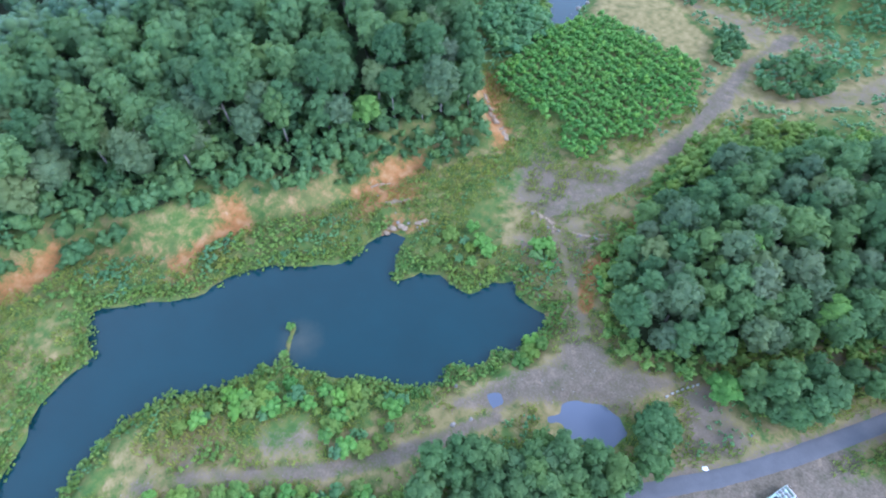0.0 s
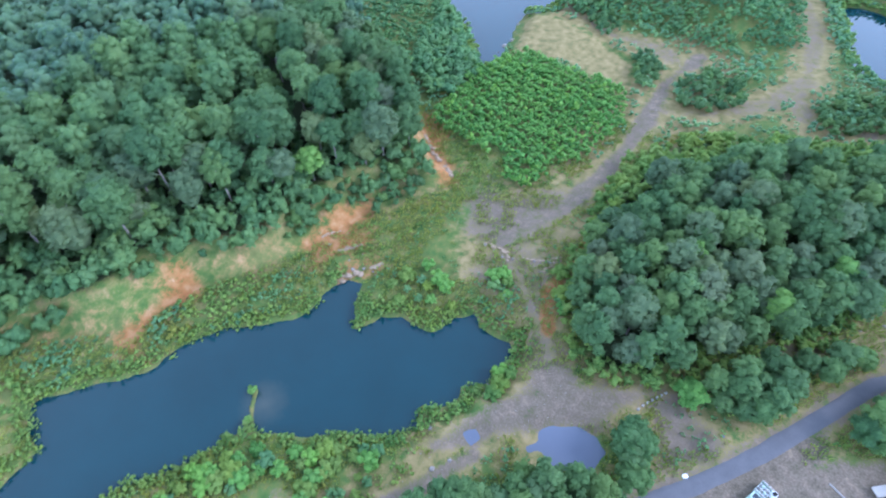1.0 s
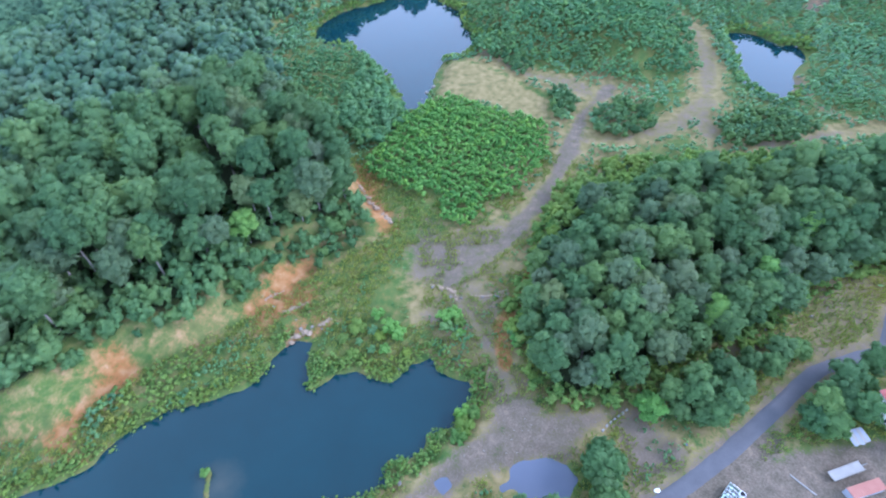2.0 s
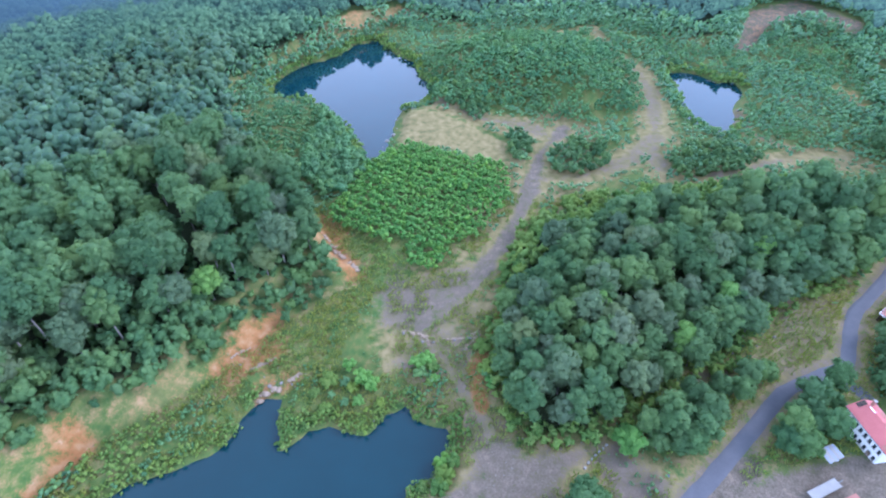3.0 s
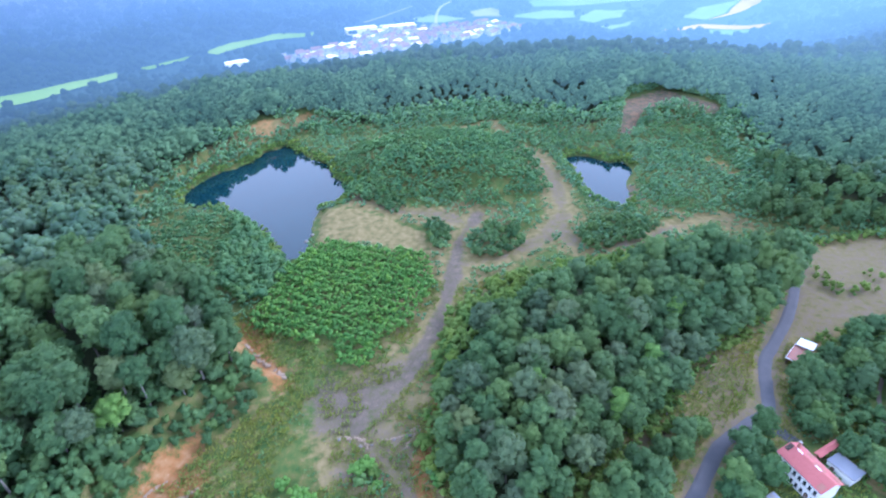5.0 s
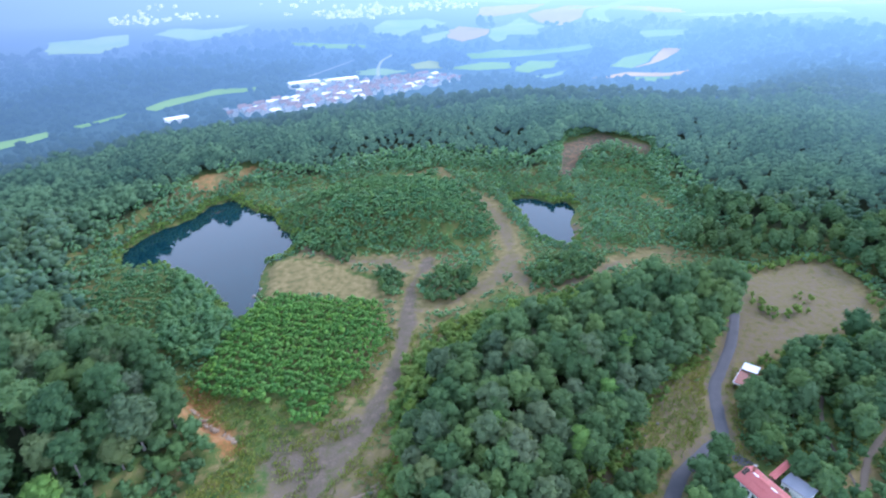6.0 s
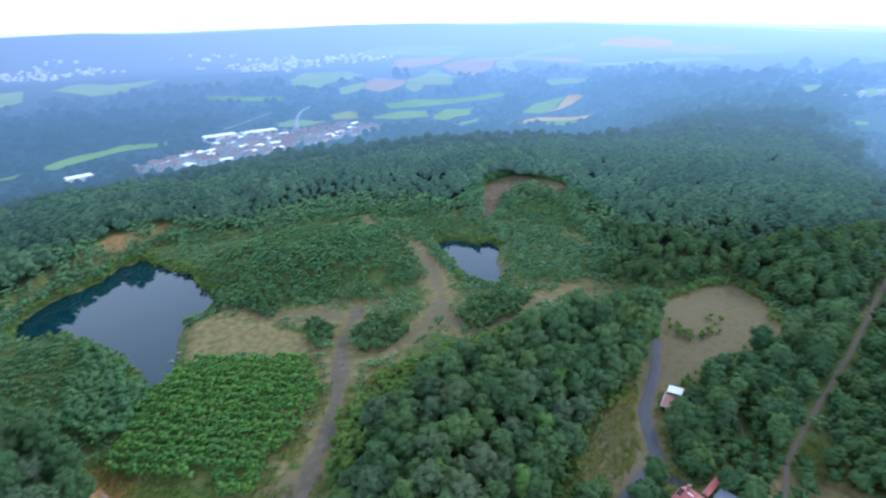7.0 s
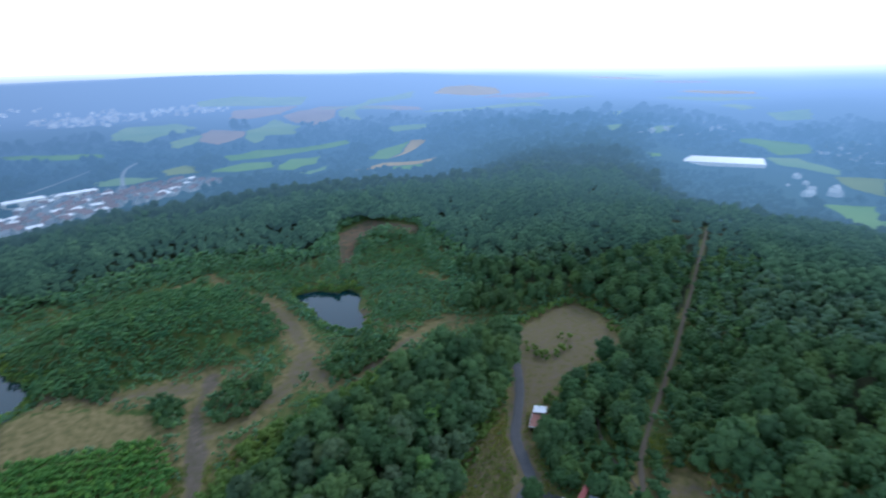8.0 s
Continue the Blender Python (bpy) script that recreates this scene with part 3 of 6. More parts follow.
MAT = {
    "ground": ground_material(),
    "distance": haze_material("distant_land", (0.018, 0.045, 0.035), (0.06, 0.10, 0.06)),
    "far_wood": haze_material("distant_wood", (0.018, 0.045, 0.035), (0.055, 0.095, 0.055), 0.05),
    "meadow": haze_material("distant_meadow", (0.17, 0.33, 0.075), (0.29, 0.44, 0.13), 0.03, 0.3, 0.66),
    "pale_meadow": haze_material("distant_pale_meadow", (0.22, 0.37, 0.15), (0.38, 0.48, 0.19), 0.03, 0.3, 0.76),
    "olive_field": haze_material("distant_olive_grass", (0.24, 0.30, 0.11), (0.36, 0.40, 0.16), 0.03, 0.3, 0.6),
    "stubble": haze_material("distant_stubble", (0.52, 0.36, 0.18), (0.66, 0.48, 0.26), 0.03, 0.3, 0.55),
    "soil_field": haze_material("distant_soil", (0.44, 0.30, 0.23), (0.54, 0.38, 0.29), 0.03, 0.3, 0.72),
    "water": water_material("quarry_water", (0.005, 0.030, 0.037), 0.03),
    "mud": water_material("puddle_water", (0.10, 0.115, 0.15), 0.12),
    "asphalt": plain_material("worn_asphalt", (0.055, 0.056, 0.062), (0.125, 0.125, 0.132), 0.3, 0.75),
    "gravel_road": plain_material("brown_gravel", (0.09, 0.075, 0.055), (0.20, 0.165, 0.125), 0.5, 0.9),
    "bark": plain_material("bark", (0.11, 0.10, 0.08), (0.30, 0.28, 0.24), 1.5, 0.9),
    "leaf": leaf_material("broadleaf_foliage", (0.040, 0.092, 0.042), (0.086, 0.165, 0.068), (0.16, 0.25, 0.09)),
    "lime": leaf_material("lime_foliage", (0.07, 0.16, 0.04), (0.15, 0.28, 0.07), (0.23, 0.37, 0.09), 0.1),
    "grey_leaf": leaf_material("grey_green_foliage", (0.050, 0.096, 0.056), (0.108, 0.168, 0.086), (0.175, 0.243, 0.112)),
    # bluer base and bluish sheen stand in for haze on this wood
    "hazed_leaf": leaf_material("hazed_rim_wood", (0.040, 0.092, 0.054), (0.082, 0.156, 0.082), (0.145, 0.23, 0.108), 0.12, 0.7, 0.1),
    # the crest wood carries the emitted haze too
    "crest_leaf": haze_material("crest_wood", (0.036, 0.085, 0.048), (0.12, 0.21, 0.092), 0.14, 0.4),
    "young": leaf_material("young_foliage", (0.058, 0.165, 0.045), (0.13, 0.285, 0.07), (0.22, 0.38, 0.085), 0.12, 2.0),
    "scrub": leaf_material("scrub_foliage", (0.062, 0.148, 0.042), (0.14, 0.245, 0.064), (0.24, 0.33, 0.085), 0.3, 1.8),
    "mound_leaf": leaf_material("mound_foliage", (0.055, 0.145, 0.07), (0.11, 0.23, 0.10), (0.18, 0.30, 0.115), 0.15, 1.6),
    # paler scrub across the basin, haze imitated by the bluish sheen
    "hazed_scrub": leaf_material("hazed_scrub", (0.06, 0.15, 0.07), (0.125, 0.255, 0.11), (0.21, 0.35, 0.13), 0.12, 1.0, 0.2),
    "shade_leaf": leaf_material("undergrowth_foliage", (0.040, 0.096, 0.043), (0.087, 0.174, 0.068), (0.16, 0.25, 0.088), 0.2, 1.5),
    "weed": leaf_material("weed_foliage", (0.08, 0.145, 0.034), (0.165, 0.225, 0.055), (0.28, 0.29, 0.10), 0.4, 2.0),
    "stone": plain_material("pale_stone", (0.12, 0.11, 0.10), (0.30, 0.27, 0.235), 0.8, 0.9),
    "pale_rock": plain_material("pale_quarry_rock", (0.19, 0.14, 0.095), (0.36, 0.27, 0.185), 0.6, 0.9, 0.5, 0.1),
    "white_paint": plain_material("weathered_white_render", (0.62, 0.62, 0.60), (0.82, 0.82, 0.80), 0.4, 0.8),
    "red_roof": plain_material("red_metal_roofing", (0.34, 0.085, 0.075), (0.52, 0.17, 0.15), 0.35, 0.55),
    "rust": plain_material("rusty_roofing", (0.26, 0.10, 0.07), (0.42, 0.20, 0.15), 0.6, 0.7),
    "grey_roof": plain_material("grey_felt_roofing", (0.20, 0.215, 0.245), (0.33, 0.35, 0.39), 0.4, 0.8),
    "tin": plain_material("white_tin_sheet", (0.72, 0.75, 0.78), (0.88, 0.9, 0.92), 0.5, 0.45),
    "wood": plain_material("dark_boards", (0.10, 0.07, 0.05), (0.22, 0.16, 0.12), 1.0, 0.85),
    "glass": plain_material("dark_window_glass", (0.02, 0.025, 0.03), (0.05, 0.06, 0.07), 1.0, 0.15, 0.0, 0.01, 0.5),
    "truck_green": plain_material("faded_green_paint", (0.22, 0.32, 0.25), (0.42, 0.52, 0.43), 0.8, 0.5),
    "steel": plain_material("grimy_steel", (0.10, 0.11, 0.11), (0.24, 0.25, 0.25), 1.2, 0.5, 0.3, 0.03, 0.5, 0.6),
    "rubber": plain_material("rubber", (0.015, 0.015, 0.016), (0.04, 0.04, 0.04), 3.0, 0.85),
    "concrete": plain_material("pale_concrete", (0.20, 0.19, 0.175), (0.36, 0.345, 0.31), 0.7, 0.9),
    # near-black for the burnt roof end and for shade painted into openings
    "dark": plain_material("soot_and_shade", (0.012, 0.012, 0.013), (0.03, 0.03, 0.03), 1.0, 0.9),
    # far lane, walls and roofs, also with haze mixed in as emission
    "pale_lane": haze_material("distant_lane", (0.4, 0.4, 0.4), (0.55, 0.55, 0.55), 0.05, 0.1, 0.85),
    "village_wall": haze_material("village_wall", (0.5, 0.49, 0.47), (0.72, 0.71, 0.69), 0.05, 0.0, 0.7),
    "tile_roof": haze_material("village_roof_tiles", (0.30, 0.17, 0.15), (0.44, 0.29, 0.26), 0.05, 0.3, 0.75),
    "slate_roof": haze_material("village_roof_slate", (0.25, 0.26, 0.29), (0.46, 0.47, 0.50), 0.05, 0.3, 0.75),
}
build_ground()
water_sheet("water", LAKE, -3.0, MAT["water"], "still dark blue quarry lake with bushy shores")
water_sheet("water", FAR_LAKE, -3.0, MAT["water"], "pale quarry lake mirroring the sky below cliffs")
water_sheet("water", SMALL_LAKE, -3.0, MAT["water"], "small round quarry lake ringed by bushes")
water_sheet("water", PUDDLE, -0.10, MAT["mud"], "shallow grey-blue puddle on the gravel", 5, 0.9)
water_sheet("water", SMALL_PUDDLE, -0.10, MAT["mud"], "small shallow puddle on the gravel", 4, 0.7)
strip("road", ROAD, 4.2, 0.12, MAT["asphalt"], "narrow worn grey asphalt road through the quarry")
strip("road", ROAD_BRANCH, 4.2, 0.10, MAT["asphalt"], "short asphalt spur to the derelict house")
water_sheet("water", YARD_POOL, -0.10, MAT["mud"], "small puddle on dark soil beside the bushes", 4, 0.5)
strip("road", LOT_PATH, 1.0, 0.12, MAT["gravel_road"], "brown gravel path branching to the gravel lot")
strip("road", FOREST_ROAD, 1.7, 0.12, MAT["gravel_road"], "straight brown gravel forest road between trees")


# ---- plants ----
def ball(sub):
    bm = bmesh.new()
    bmesh.ops.create_icosphere(bm, subdivisions=sub, radius=1)
    v = np.array([p.co for p in bm.verts])
    bm.verts.index_update()
    f = np.array([[p.index for p in q.verts] for q in bm.faces])
    bm.free()
    return v, f


BALL = {k: ball(k) for k in (1, 2, 3)}


def lump(rng, sub, centre, radius, rough=0.34):
    v, f = BALL[sub]
    k = rng.randn(4, 3)
    w = sum(np.sin(v @ k[i] * (1.6 + 1.1 * i) + rng.rand() * 6) for i in range(4)) / 4
    return v * (1 + rough * w)[:, None] * radius + centre, f


def leaves(rng, count, centres, radii, size, heart, spread):
    """Small tilted leaf clumps in a loose coat round the outer side of the lobes of a crown."""
    pick = rng.choice(len(centres), count, p=(radii.max(1) ** 2) / (radii.max(1) ** 2).sum())
    out = (centres[pick] - heart) / spread
    d = rng.randn(count, 3) * 0.75 + out * 0.9
    d[:, 2] += 0.25
    d /= np.linalg.norm(d, axis=1)[:, None]
    p = centres[pick] + d * radii[pick] * rng.uniform(0.8, 1.24, (count, 1))
    nrm = d + np.array([0, 0, 0.35]) + rng.randn(count, 3) * 0.3
    nrm /= np.linalg.norm(nrm, axis=1)[:, None]
    a = np.cross(nrm, rng.randn(count, 3))
    a /= np.linalg.norm(a, axis=1)[:, None]
    b = np.cross(nrm, a)
    s = size * rng.uniform(0.55, 1.45, (count, 1))
    corners = np.stack([p + a * s - nrm * s * 0.25, p + b * s * 0.75 + nrm * s * 0.1, p - a * s - nrm * s * 0.25, p - b * s * 0.75 + nrm * s * 0.1], 1)
    f = np.arange(count * 4).reshape(-1, 4)
    return corners.reshape(-1, 3), f


def crown(seed, height_, radius, lobes, leaf_count, leaf_size, sub=1, low=0.35, peak=1.0):
    """Verts and faces of a domed crown standing on z = 0: a full heart, billowing lobes all over it and a coat of leaf clumps."""
    rng = np.random.RandomState(seed)
    vs, fs, base = [], [], 0
    deep = height_ * (1 - low)
    heart = np.array([rng.uniform(-0.1, 0.1) * radius, rng.uniform(-0.1, 0.1) * radius, low * height_ + deep * 0.46])
    spread = np.array([radius * rng.uniform(0.66, 0.78), radius * rng.uniform(0.66, 0.78), deep * 0.44])
    cs, rs = [], []
    for k in range(lobes):
        up = 1 - 1.35 * ((k + 0.5) / lobes) ** 0.9
        an = k * 2.399 + rng.uniform(-0.4, 0.4)
        flat = math.sqrt(max(0.0, 1 - up * up)) * (1.0 if peak >= 1 else 1 - 0.35 * max(0, up))
        r = radius * rng.uniform(0.26, 0.42) * (1.25 if lobes < 8 else 1.0)
        d = np.array([math.cos(an) * flat, math.sin(an) * flat, up]) * rng.uniform(0.8, 1.08)
        cs.append(heart + d * spread)
        rs.append((r, r, r * rng.uniform(0.75, 1.0)))
    cs, rs = np.array(cs), np.array(rs)
    solid = [(heart, spread * 0.92, max(sub, 2) if lobes > 8 else sub)] if lobes > 4 else []
    for c, r, fine in solid + [(c, r * (0.84 if leaf_count else 1.0), sub) for c, r in zip(cs, rs)]:
        v, f = lump(rng, fine, c, r)
        vs.append(v)
        fs += (f + base).tolist()
        base += len(v)
    if leaf_count:
        v, f = leaves(rng, leaf_count, cs, rs, leaf_size, heart, spread)
        vs.append(v)
        fs += (f + base).tolist()
    return np.vstack(vs), fs


def tube(path, radii, sides=6):
    vs, fs = [], []
    for k, (p, r) in enumerate(zip(path, radii)):
        p = Vector(p)
        d = (Vector(path[min(k + 1, len(path) - 1)]) - Vector(path[max(0, k - 1)])).normalized()
        a = d.orthogonal().normalized()
        b = d.cross(a)
        for j in range(sides):
            q = p + (a * math.cos(j * 2 * math.pi / sides) + b * math.sin(j * 2 * math.pi / sides)) * r
            vs.append(tuple(q))
        if k:
            for j in range(sides):
                i0, i1 = (k - 1) * sides + j, (k - 1) * sides + (j + 1) % sides
                fs.append([i0, i1, i1 + sides, i0 + sides])
    return vs, fs


def trunk(seed, height_, radius):
    """A tapered trunk with limbs."""
    rng = np.random.RandomState(seed)
    bend = rng.uniform(-0.4, 0.4, 2)
    path = [(bend[0] * t * t, bend[1] * t * t, height_ * 0.8 * t - 0.6) for t in np.linspace(0, 1, 6)]
    vs, fs = tube(path, [radius * (1.25 - t * 0.95) for t in np.linspace(0, 1, 6)], 7)
    for k in range(5):
        an, z0 = k * 2.4 + rng.rand(), height_ * rng.uniform(0.38, 0.62)
        out = height_ * rng.uniform(0.14, 0.2)
        v, f = tube([(0, 0, z0), (math.cos(an) * out * 0.6, math.sin(an) * out * 0.6, z0 + out * 0.5), (math.cos(an) * out, math.sin(an) * out, z0 + out * 1.2)],
                    [radius * 0.45, radius * 0.3, radius * 0.1], 5)
        fs += [[i + len(vs) for i in q] for q in f]
        vs += v
    return vs, fs


def scatter(line, gap, seed, jitter=0.42):
    """Uneven points within an outline."""
    rng = np.random.RandomState(seed)
    xs, ys = [p[0] for p in line], [p[1] for p in line]
    gx, gy = np.meshgrid(np.arange(min(xs), max(xs), gap), np.arange(min(ys), max(ys), gap * 0.87))
    gx = gx + (np.arange(gx.shape[0]) % 2)[:, None] * gap / 2
    x = gx.ravel() + rng.uniform(-jitter, jitter, gx.size) * gap
    y = gy.ravel() + rng.uniform(-jitter, jitter, gx.size) * gap
    ok = inside(x, y, line)
    return x[ok], y[ok]


def clear(x, y, lakes=2.0, road=4.5, track=5.0, basin=None):
    ok = np.ones(len(x), bool)
    for lake in (LAKE, FAR_LAKE, SMALL_LAKE, PUDDLE):
        ok &= depth_in(x, y, lake) < -lakes
    ok &= edge_distance(x, y, ROAD, False) > road
    ok &= (edge_distance(x, y, FOREST_ROAD, False) > 2.8 - 1.3 * step(0, 50, 195 - x)) & (edge_distance(x, y, LOT_PATH, False) > 2.4) & (depth_in(x, y, EAST_CLEARING) < 0)
    for line in (TRACK, TRACK_EAST, TRACK_WEST):
        ok &= edge_distance(x, y, line, False) > track
    ok &= edge_distance(x, y, LOWER_PATH, False) > track * 0.4
    ok &= depth_in(x, y, LOT) < -2
    ok &= depth_in(x, y, YARD) < -2
    if basin is not None:
        ok &= depth_in(x, y, BASIN) < basin
    return ok


def merge(name, moulds, x, y, scale, material, label, category, lift=0.0, seed=1, smooth=True):
    """Many plants that nobody could count, as one mesh of kind stuff."""
    rng = np.random.RandomState(seed)
    z = height(x, y)
    vs, loops, starts, base, at = [], [], [], 0, 0
    which = rng.randint(0, len(moulds), len(x))
    turn = rng.uniform(0, 2 * np.pi, len(x))
    stretch = rng.uniform(0.85, 1.18, len(x))
    packed = []
    for v, f in moulds:
        packed.append((v, np.concatenate([np.array(q) for q in f]), np.array([len(q) for q in f])))
    for k in range(len(x)):
        v, lp, ct = packed[which[k]]
        c, s = math.cos(turn[k]) * scale[k], math.sin(turn[k]) * scale[k]
        w = np.empty_like(v)
        w[:, 0] = v[:, 0] * c - v[:, 1] * s + x[k]
        w[:, 1] = v[:, 0] * s + v[:, 1] * c + y[k]
        w[:, 2] = v[:, 2] * scale[k] * stretch[k] + z[k] + lift
        vs.append(w)
        loops.append(lp + base)
        starts.append(ct)
        base += len(v)
    own = np.repeat(rng.rand(len(x)), [len(w) for w in vs])
    vs, loops, counts = np.vstack(vs), np.concatenate(loops), np.concatenate(starts)
    me = bpy.data.meshes.new(name)
    me.vertices.add(len(vs))
    me.vertices.foreach_set("co", vs.astype(np.float32).ravel())
    me.loops.add(len(loops))
    me.loops.foreach_set("vertex_index", loops.astype(np.int32))
    me.polygons.add(len(counts))
    me.polygons.foreach_set("loop_start", np.concatenate([[0], np.cumsum(counts)[:-1]]).astype(np.int32))
    me.polygons.foreach_set("use_smooth", np.full(len(counts), smooth))
    me.update(calc_edges=True)
    me.attributes.new("plant", "FLOAT", "POINT").data.foreach_set("value", own.astype(np.float32))
    me.materials.append(material)
    ob = new(name, me)
    return tagged(ob, label, category, kind="stuff")


def tree(name, seed, height_, radius, material, label, category="tree", group="", low=0.4, lobes=17, leaf_count=950, girth=0.24):
    """A tree as a thing: an Empty at its foot with a trunk and a crown."""
    base = new(name)
    tagged(base, label, category, group)
    v, f = trunk(seed, height_, girth)
    mesh_object("trunk", v, f, MAT["bark"], True, base)
    v, f = crown(seed, height_, radius, lobes, leaf_count, 0.34 * radius / 5 + 0.05, 1, low)
    mesh_object("crown", v, f, material, True, base)
    return base


def shrub(seed, height_, radius, material, label, group="", lobes=8, leaf_count=320):
    base = new("shrub")
    tagged(base, label, "shrub", group)
    rng = np.random.RandomState(seed)
    vs, fs = [], []
    for k in range(5):
        an = k * 1.257 + rng.rand()
        v, f = tube([(0, 0, -0.3), (math.cos(an) * radius * 0.3, math.sin(an) * radius * 0.3, height_ * 0.4), (math.cos(an) * radius * 0.5, math.sin(an) * radius * 0.5, height_ * 0.75)], [0.06, 0.045, 0.02], 5)
        fs += [[i + len(vs) for i in q] for q in f]
        vs += v
    mesh_object("stems", vs, fs, MAT["bark"], True, base)
    v, f = crown(seed, height_, radius, lobes, leaf_count, 0.09 * radius + 0.1, 1, 0.12)
    mesh_object("crown", v, f, material, True, base)
    return base


def plant_out(moulds, spots, seed, small=0.8, large=1.2):
    """Moves each mould to its first spot and copies it to the others."""
    rng = np.random.RandomState(seed)
    fresh = list(moulds)
    foot = height([p[0] for p in spots], [p[1] for p in spots])
    for (px_, py_), pz_ in zip(spots, foot):
        s = rng.uniform(small, large)
        m = pose(float(px_), float(py_), float(pz_), 0, 0, rng.uniform(0, 360)) @ Matrix.Diagonal((s, s, s * rng.uniform(0.9, 1.12), 1))
        if fresh:
            ob = fresh.pop(0)
            ob.matrix_basis = m
        else:
            src = moulds[rng.randint(len(moulds))]
            keep = src.matrix_basis.copy()
            src.matrix_basis = Matrix.Identity(4)
            copy_thing(src, m)
            src.matrix_basis = keep


# The woods on the rim: the trees nearest to the quarry one by one, the rest as woods.
WEST_WOOD = [(-64, 104), (-56, 117), (-58, 126), (-68, 142), (-76, 150), (-86, 165), (-107, 180), (-126, 202), (-137, 229), (-138, 262), (-122, 292), (-103, 330), (-72, 352),
             (-35, 345), (10, 355), (44, 364), (80, 352), (100, 335), (122, 340), (150, 362), (195, 340), (190, 280), (178, 235), (215, 200), (235, 160), (330, 215),
             (420, 270), (440, 400), (100, 470), (-200, 420), (-320, 250), (-330, 60), (-250, -60), (-160, -30), (-150, 10), (-132, 38), (-116, 55), (-106, 70), (-92, 80), (-80, 94)]
RNG = np.random.RandomState(11)
x, y = scatter(WEST_WOOD, 7.9, 4, 0.38)
ok = clear(x, y, road=3.4) & (np.degrees(np.arctan2(x, y)) > -88) & (np.hypot(x, y) < 255)
fx, fy = scatter(WEST_WOOD, 6.3, 104, 0.42)
back = clear(fx, fy, road=3.4) & (np.hypot(fx, fy) >= 255) & (np.degrees(np.arctan2(fx, fy)) > -72)
x, y = np.concatenate([x[ok], fx[back]]), np.concatenate([y[ok], fy[back]])
apart = np.hypot(x + 81, y - 95) > 5.5
x, y = x[apart], y[apart]
rim_gap = edge_distance(x, y, BASIN, True)
near = (np.hypot(x, y) < 205) & (x < -30)
order = np.argsort(np.where(near, rim_gap, 1e9))[:120]
single = np.zeros(len(x), bool)
single[order] = True
single &= near
west_moulds = [tree("tree", 20 + k, 18.5 + 2.5 * (k % 3), 4.7 + 0.6 * (k % 2), MAT["leaf" if k % 3 else "grey_leaf"], ("tall grey-green broadleaf tree in the wood above the quarry edge" if k % 3 == 0 else "tall dark green broadleaf tree in the wood above the quarry edge"),
                    group="trees of the rim wood", low=(0.4, 0.24, 0.44, 0.16, 0.3)[k], lobes=22, leaf_count=1150, girth=0.3) for k in range(5)]
plant_out(west_moulds, list(zip(x[single], y[single])), 5, 0.76, 1.12)
rest = ~single
far = np.hypot(x, y) > 195
scale = RNG.uniform(0.78, 1.2, len(x)) * np.where(np.hypot(x, y) < 255, 1.0, 0.72 + 0.18 * waves(x, y, 40, 66))
scale *= np.where(np.hypot(x, y) < 255, 1.0, np.where(waves(x, y, 70, 97) + 0.4 * waves(x, y, 25, 98) > 0.1, 1.25, 0.98) * RNG.uniform(0.82, 1.22, len(x)))
north = (y > 300) & (x > -90) & (x < 110)
scale *= np.where(north, 0.5 + 0.5 * step(2, 60, -depth_in(x, y, BASIN) + 12 * waves(x, y, 25, 67)), 1.0)
wood_mid = [crown(s, 18.0, 4.7, 16, 270, 0.4, 1, 0.28) for s in range(6)]
wood_far = [crown(s, 12.5, 5.0, 7, 20, 0.8, 1, 0.16) for s in range(6)]
merge("forest", wood_mid, x[rest & ~far], y[rest & ~far], scale[rest & ~far], MAT["leaf"], "dense dark green broadleaf wood on the quarry rim", "forest")
young = [crown(s + 60, 5.5, 2.2, 5, 44, 0.36, 1, 0.12, 0.7) for s in range(5)]
behind = far & (np.hypot(x, y) > 305 + 35 * waves(x, y, 60, 68))
far &= ~behind
merge("forest", wood_far, x[far], y[far], scale[far], MAT["hazed_leaf"], "dense broadleaf wood, tinted blue for haze, round the far quarry rim", "forest")
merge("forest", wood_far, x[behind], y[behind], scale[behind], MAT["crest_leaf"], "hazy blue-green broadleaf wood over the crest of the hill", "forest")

# East of the road: woods along the straight forest road.
EAST_WOOD = [(174, 118), (215, 145), (330, 212), (420, 265), (480, 200), (420, 60), (300, -20), (170, -20), (130, 40), (128, 74), (160, 96)]
x, y = scatter(EAST_WOOD, 7.4, 14, 0.36)
ok = clear(x, y, road=3.2) & (np.degrees(np.arctan2(x, y)) < 83)
x, y = x[ok], y[ok]
size, reach = RNG.uniform(0.85, 1.12, len(x)), np.hypot(x, y) + 30 * waves(x, y, 50, 69)
low_stand = edge_distance(x, y, FOREST_ROAD, False) + 9 * waves(x, y, 30, 85) < 24
size *= np.where(low_stand, 0.55, np.where(waves(x, y, 75, 86) > 0.1, 1.05, 0.86))
for low, high, moulds, leaf in ((0, 230, wood_mid, "leaf"), (230, 300, wood_far, "hazed_leaf"), (300, 900, wood_far, "crest_leaf")):
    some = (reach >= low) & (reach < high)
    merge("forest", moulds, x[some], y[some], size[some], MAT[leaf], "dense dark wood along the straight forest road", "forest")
lx, ly = scatter(EAST_WOOD, 4.6, 114, 0.42)
ok = clear(lx, ly, road=3.2) & (edge_distance(lx, ly, FOREST_ROAD, False) + 9 * waves(lx, ly, 30, 85) < 26) & (np.hypot(lx, ly) < 330)
merge("forest", young, lx[ok], ly[ok], RNG.uniform(0.7, 1.5, ok.sum()), MAT["shade_leaf"], "young green trees beside the straight forest road", "forest")
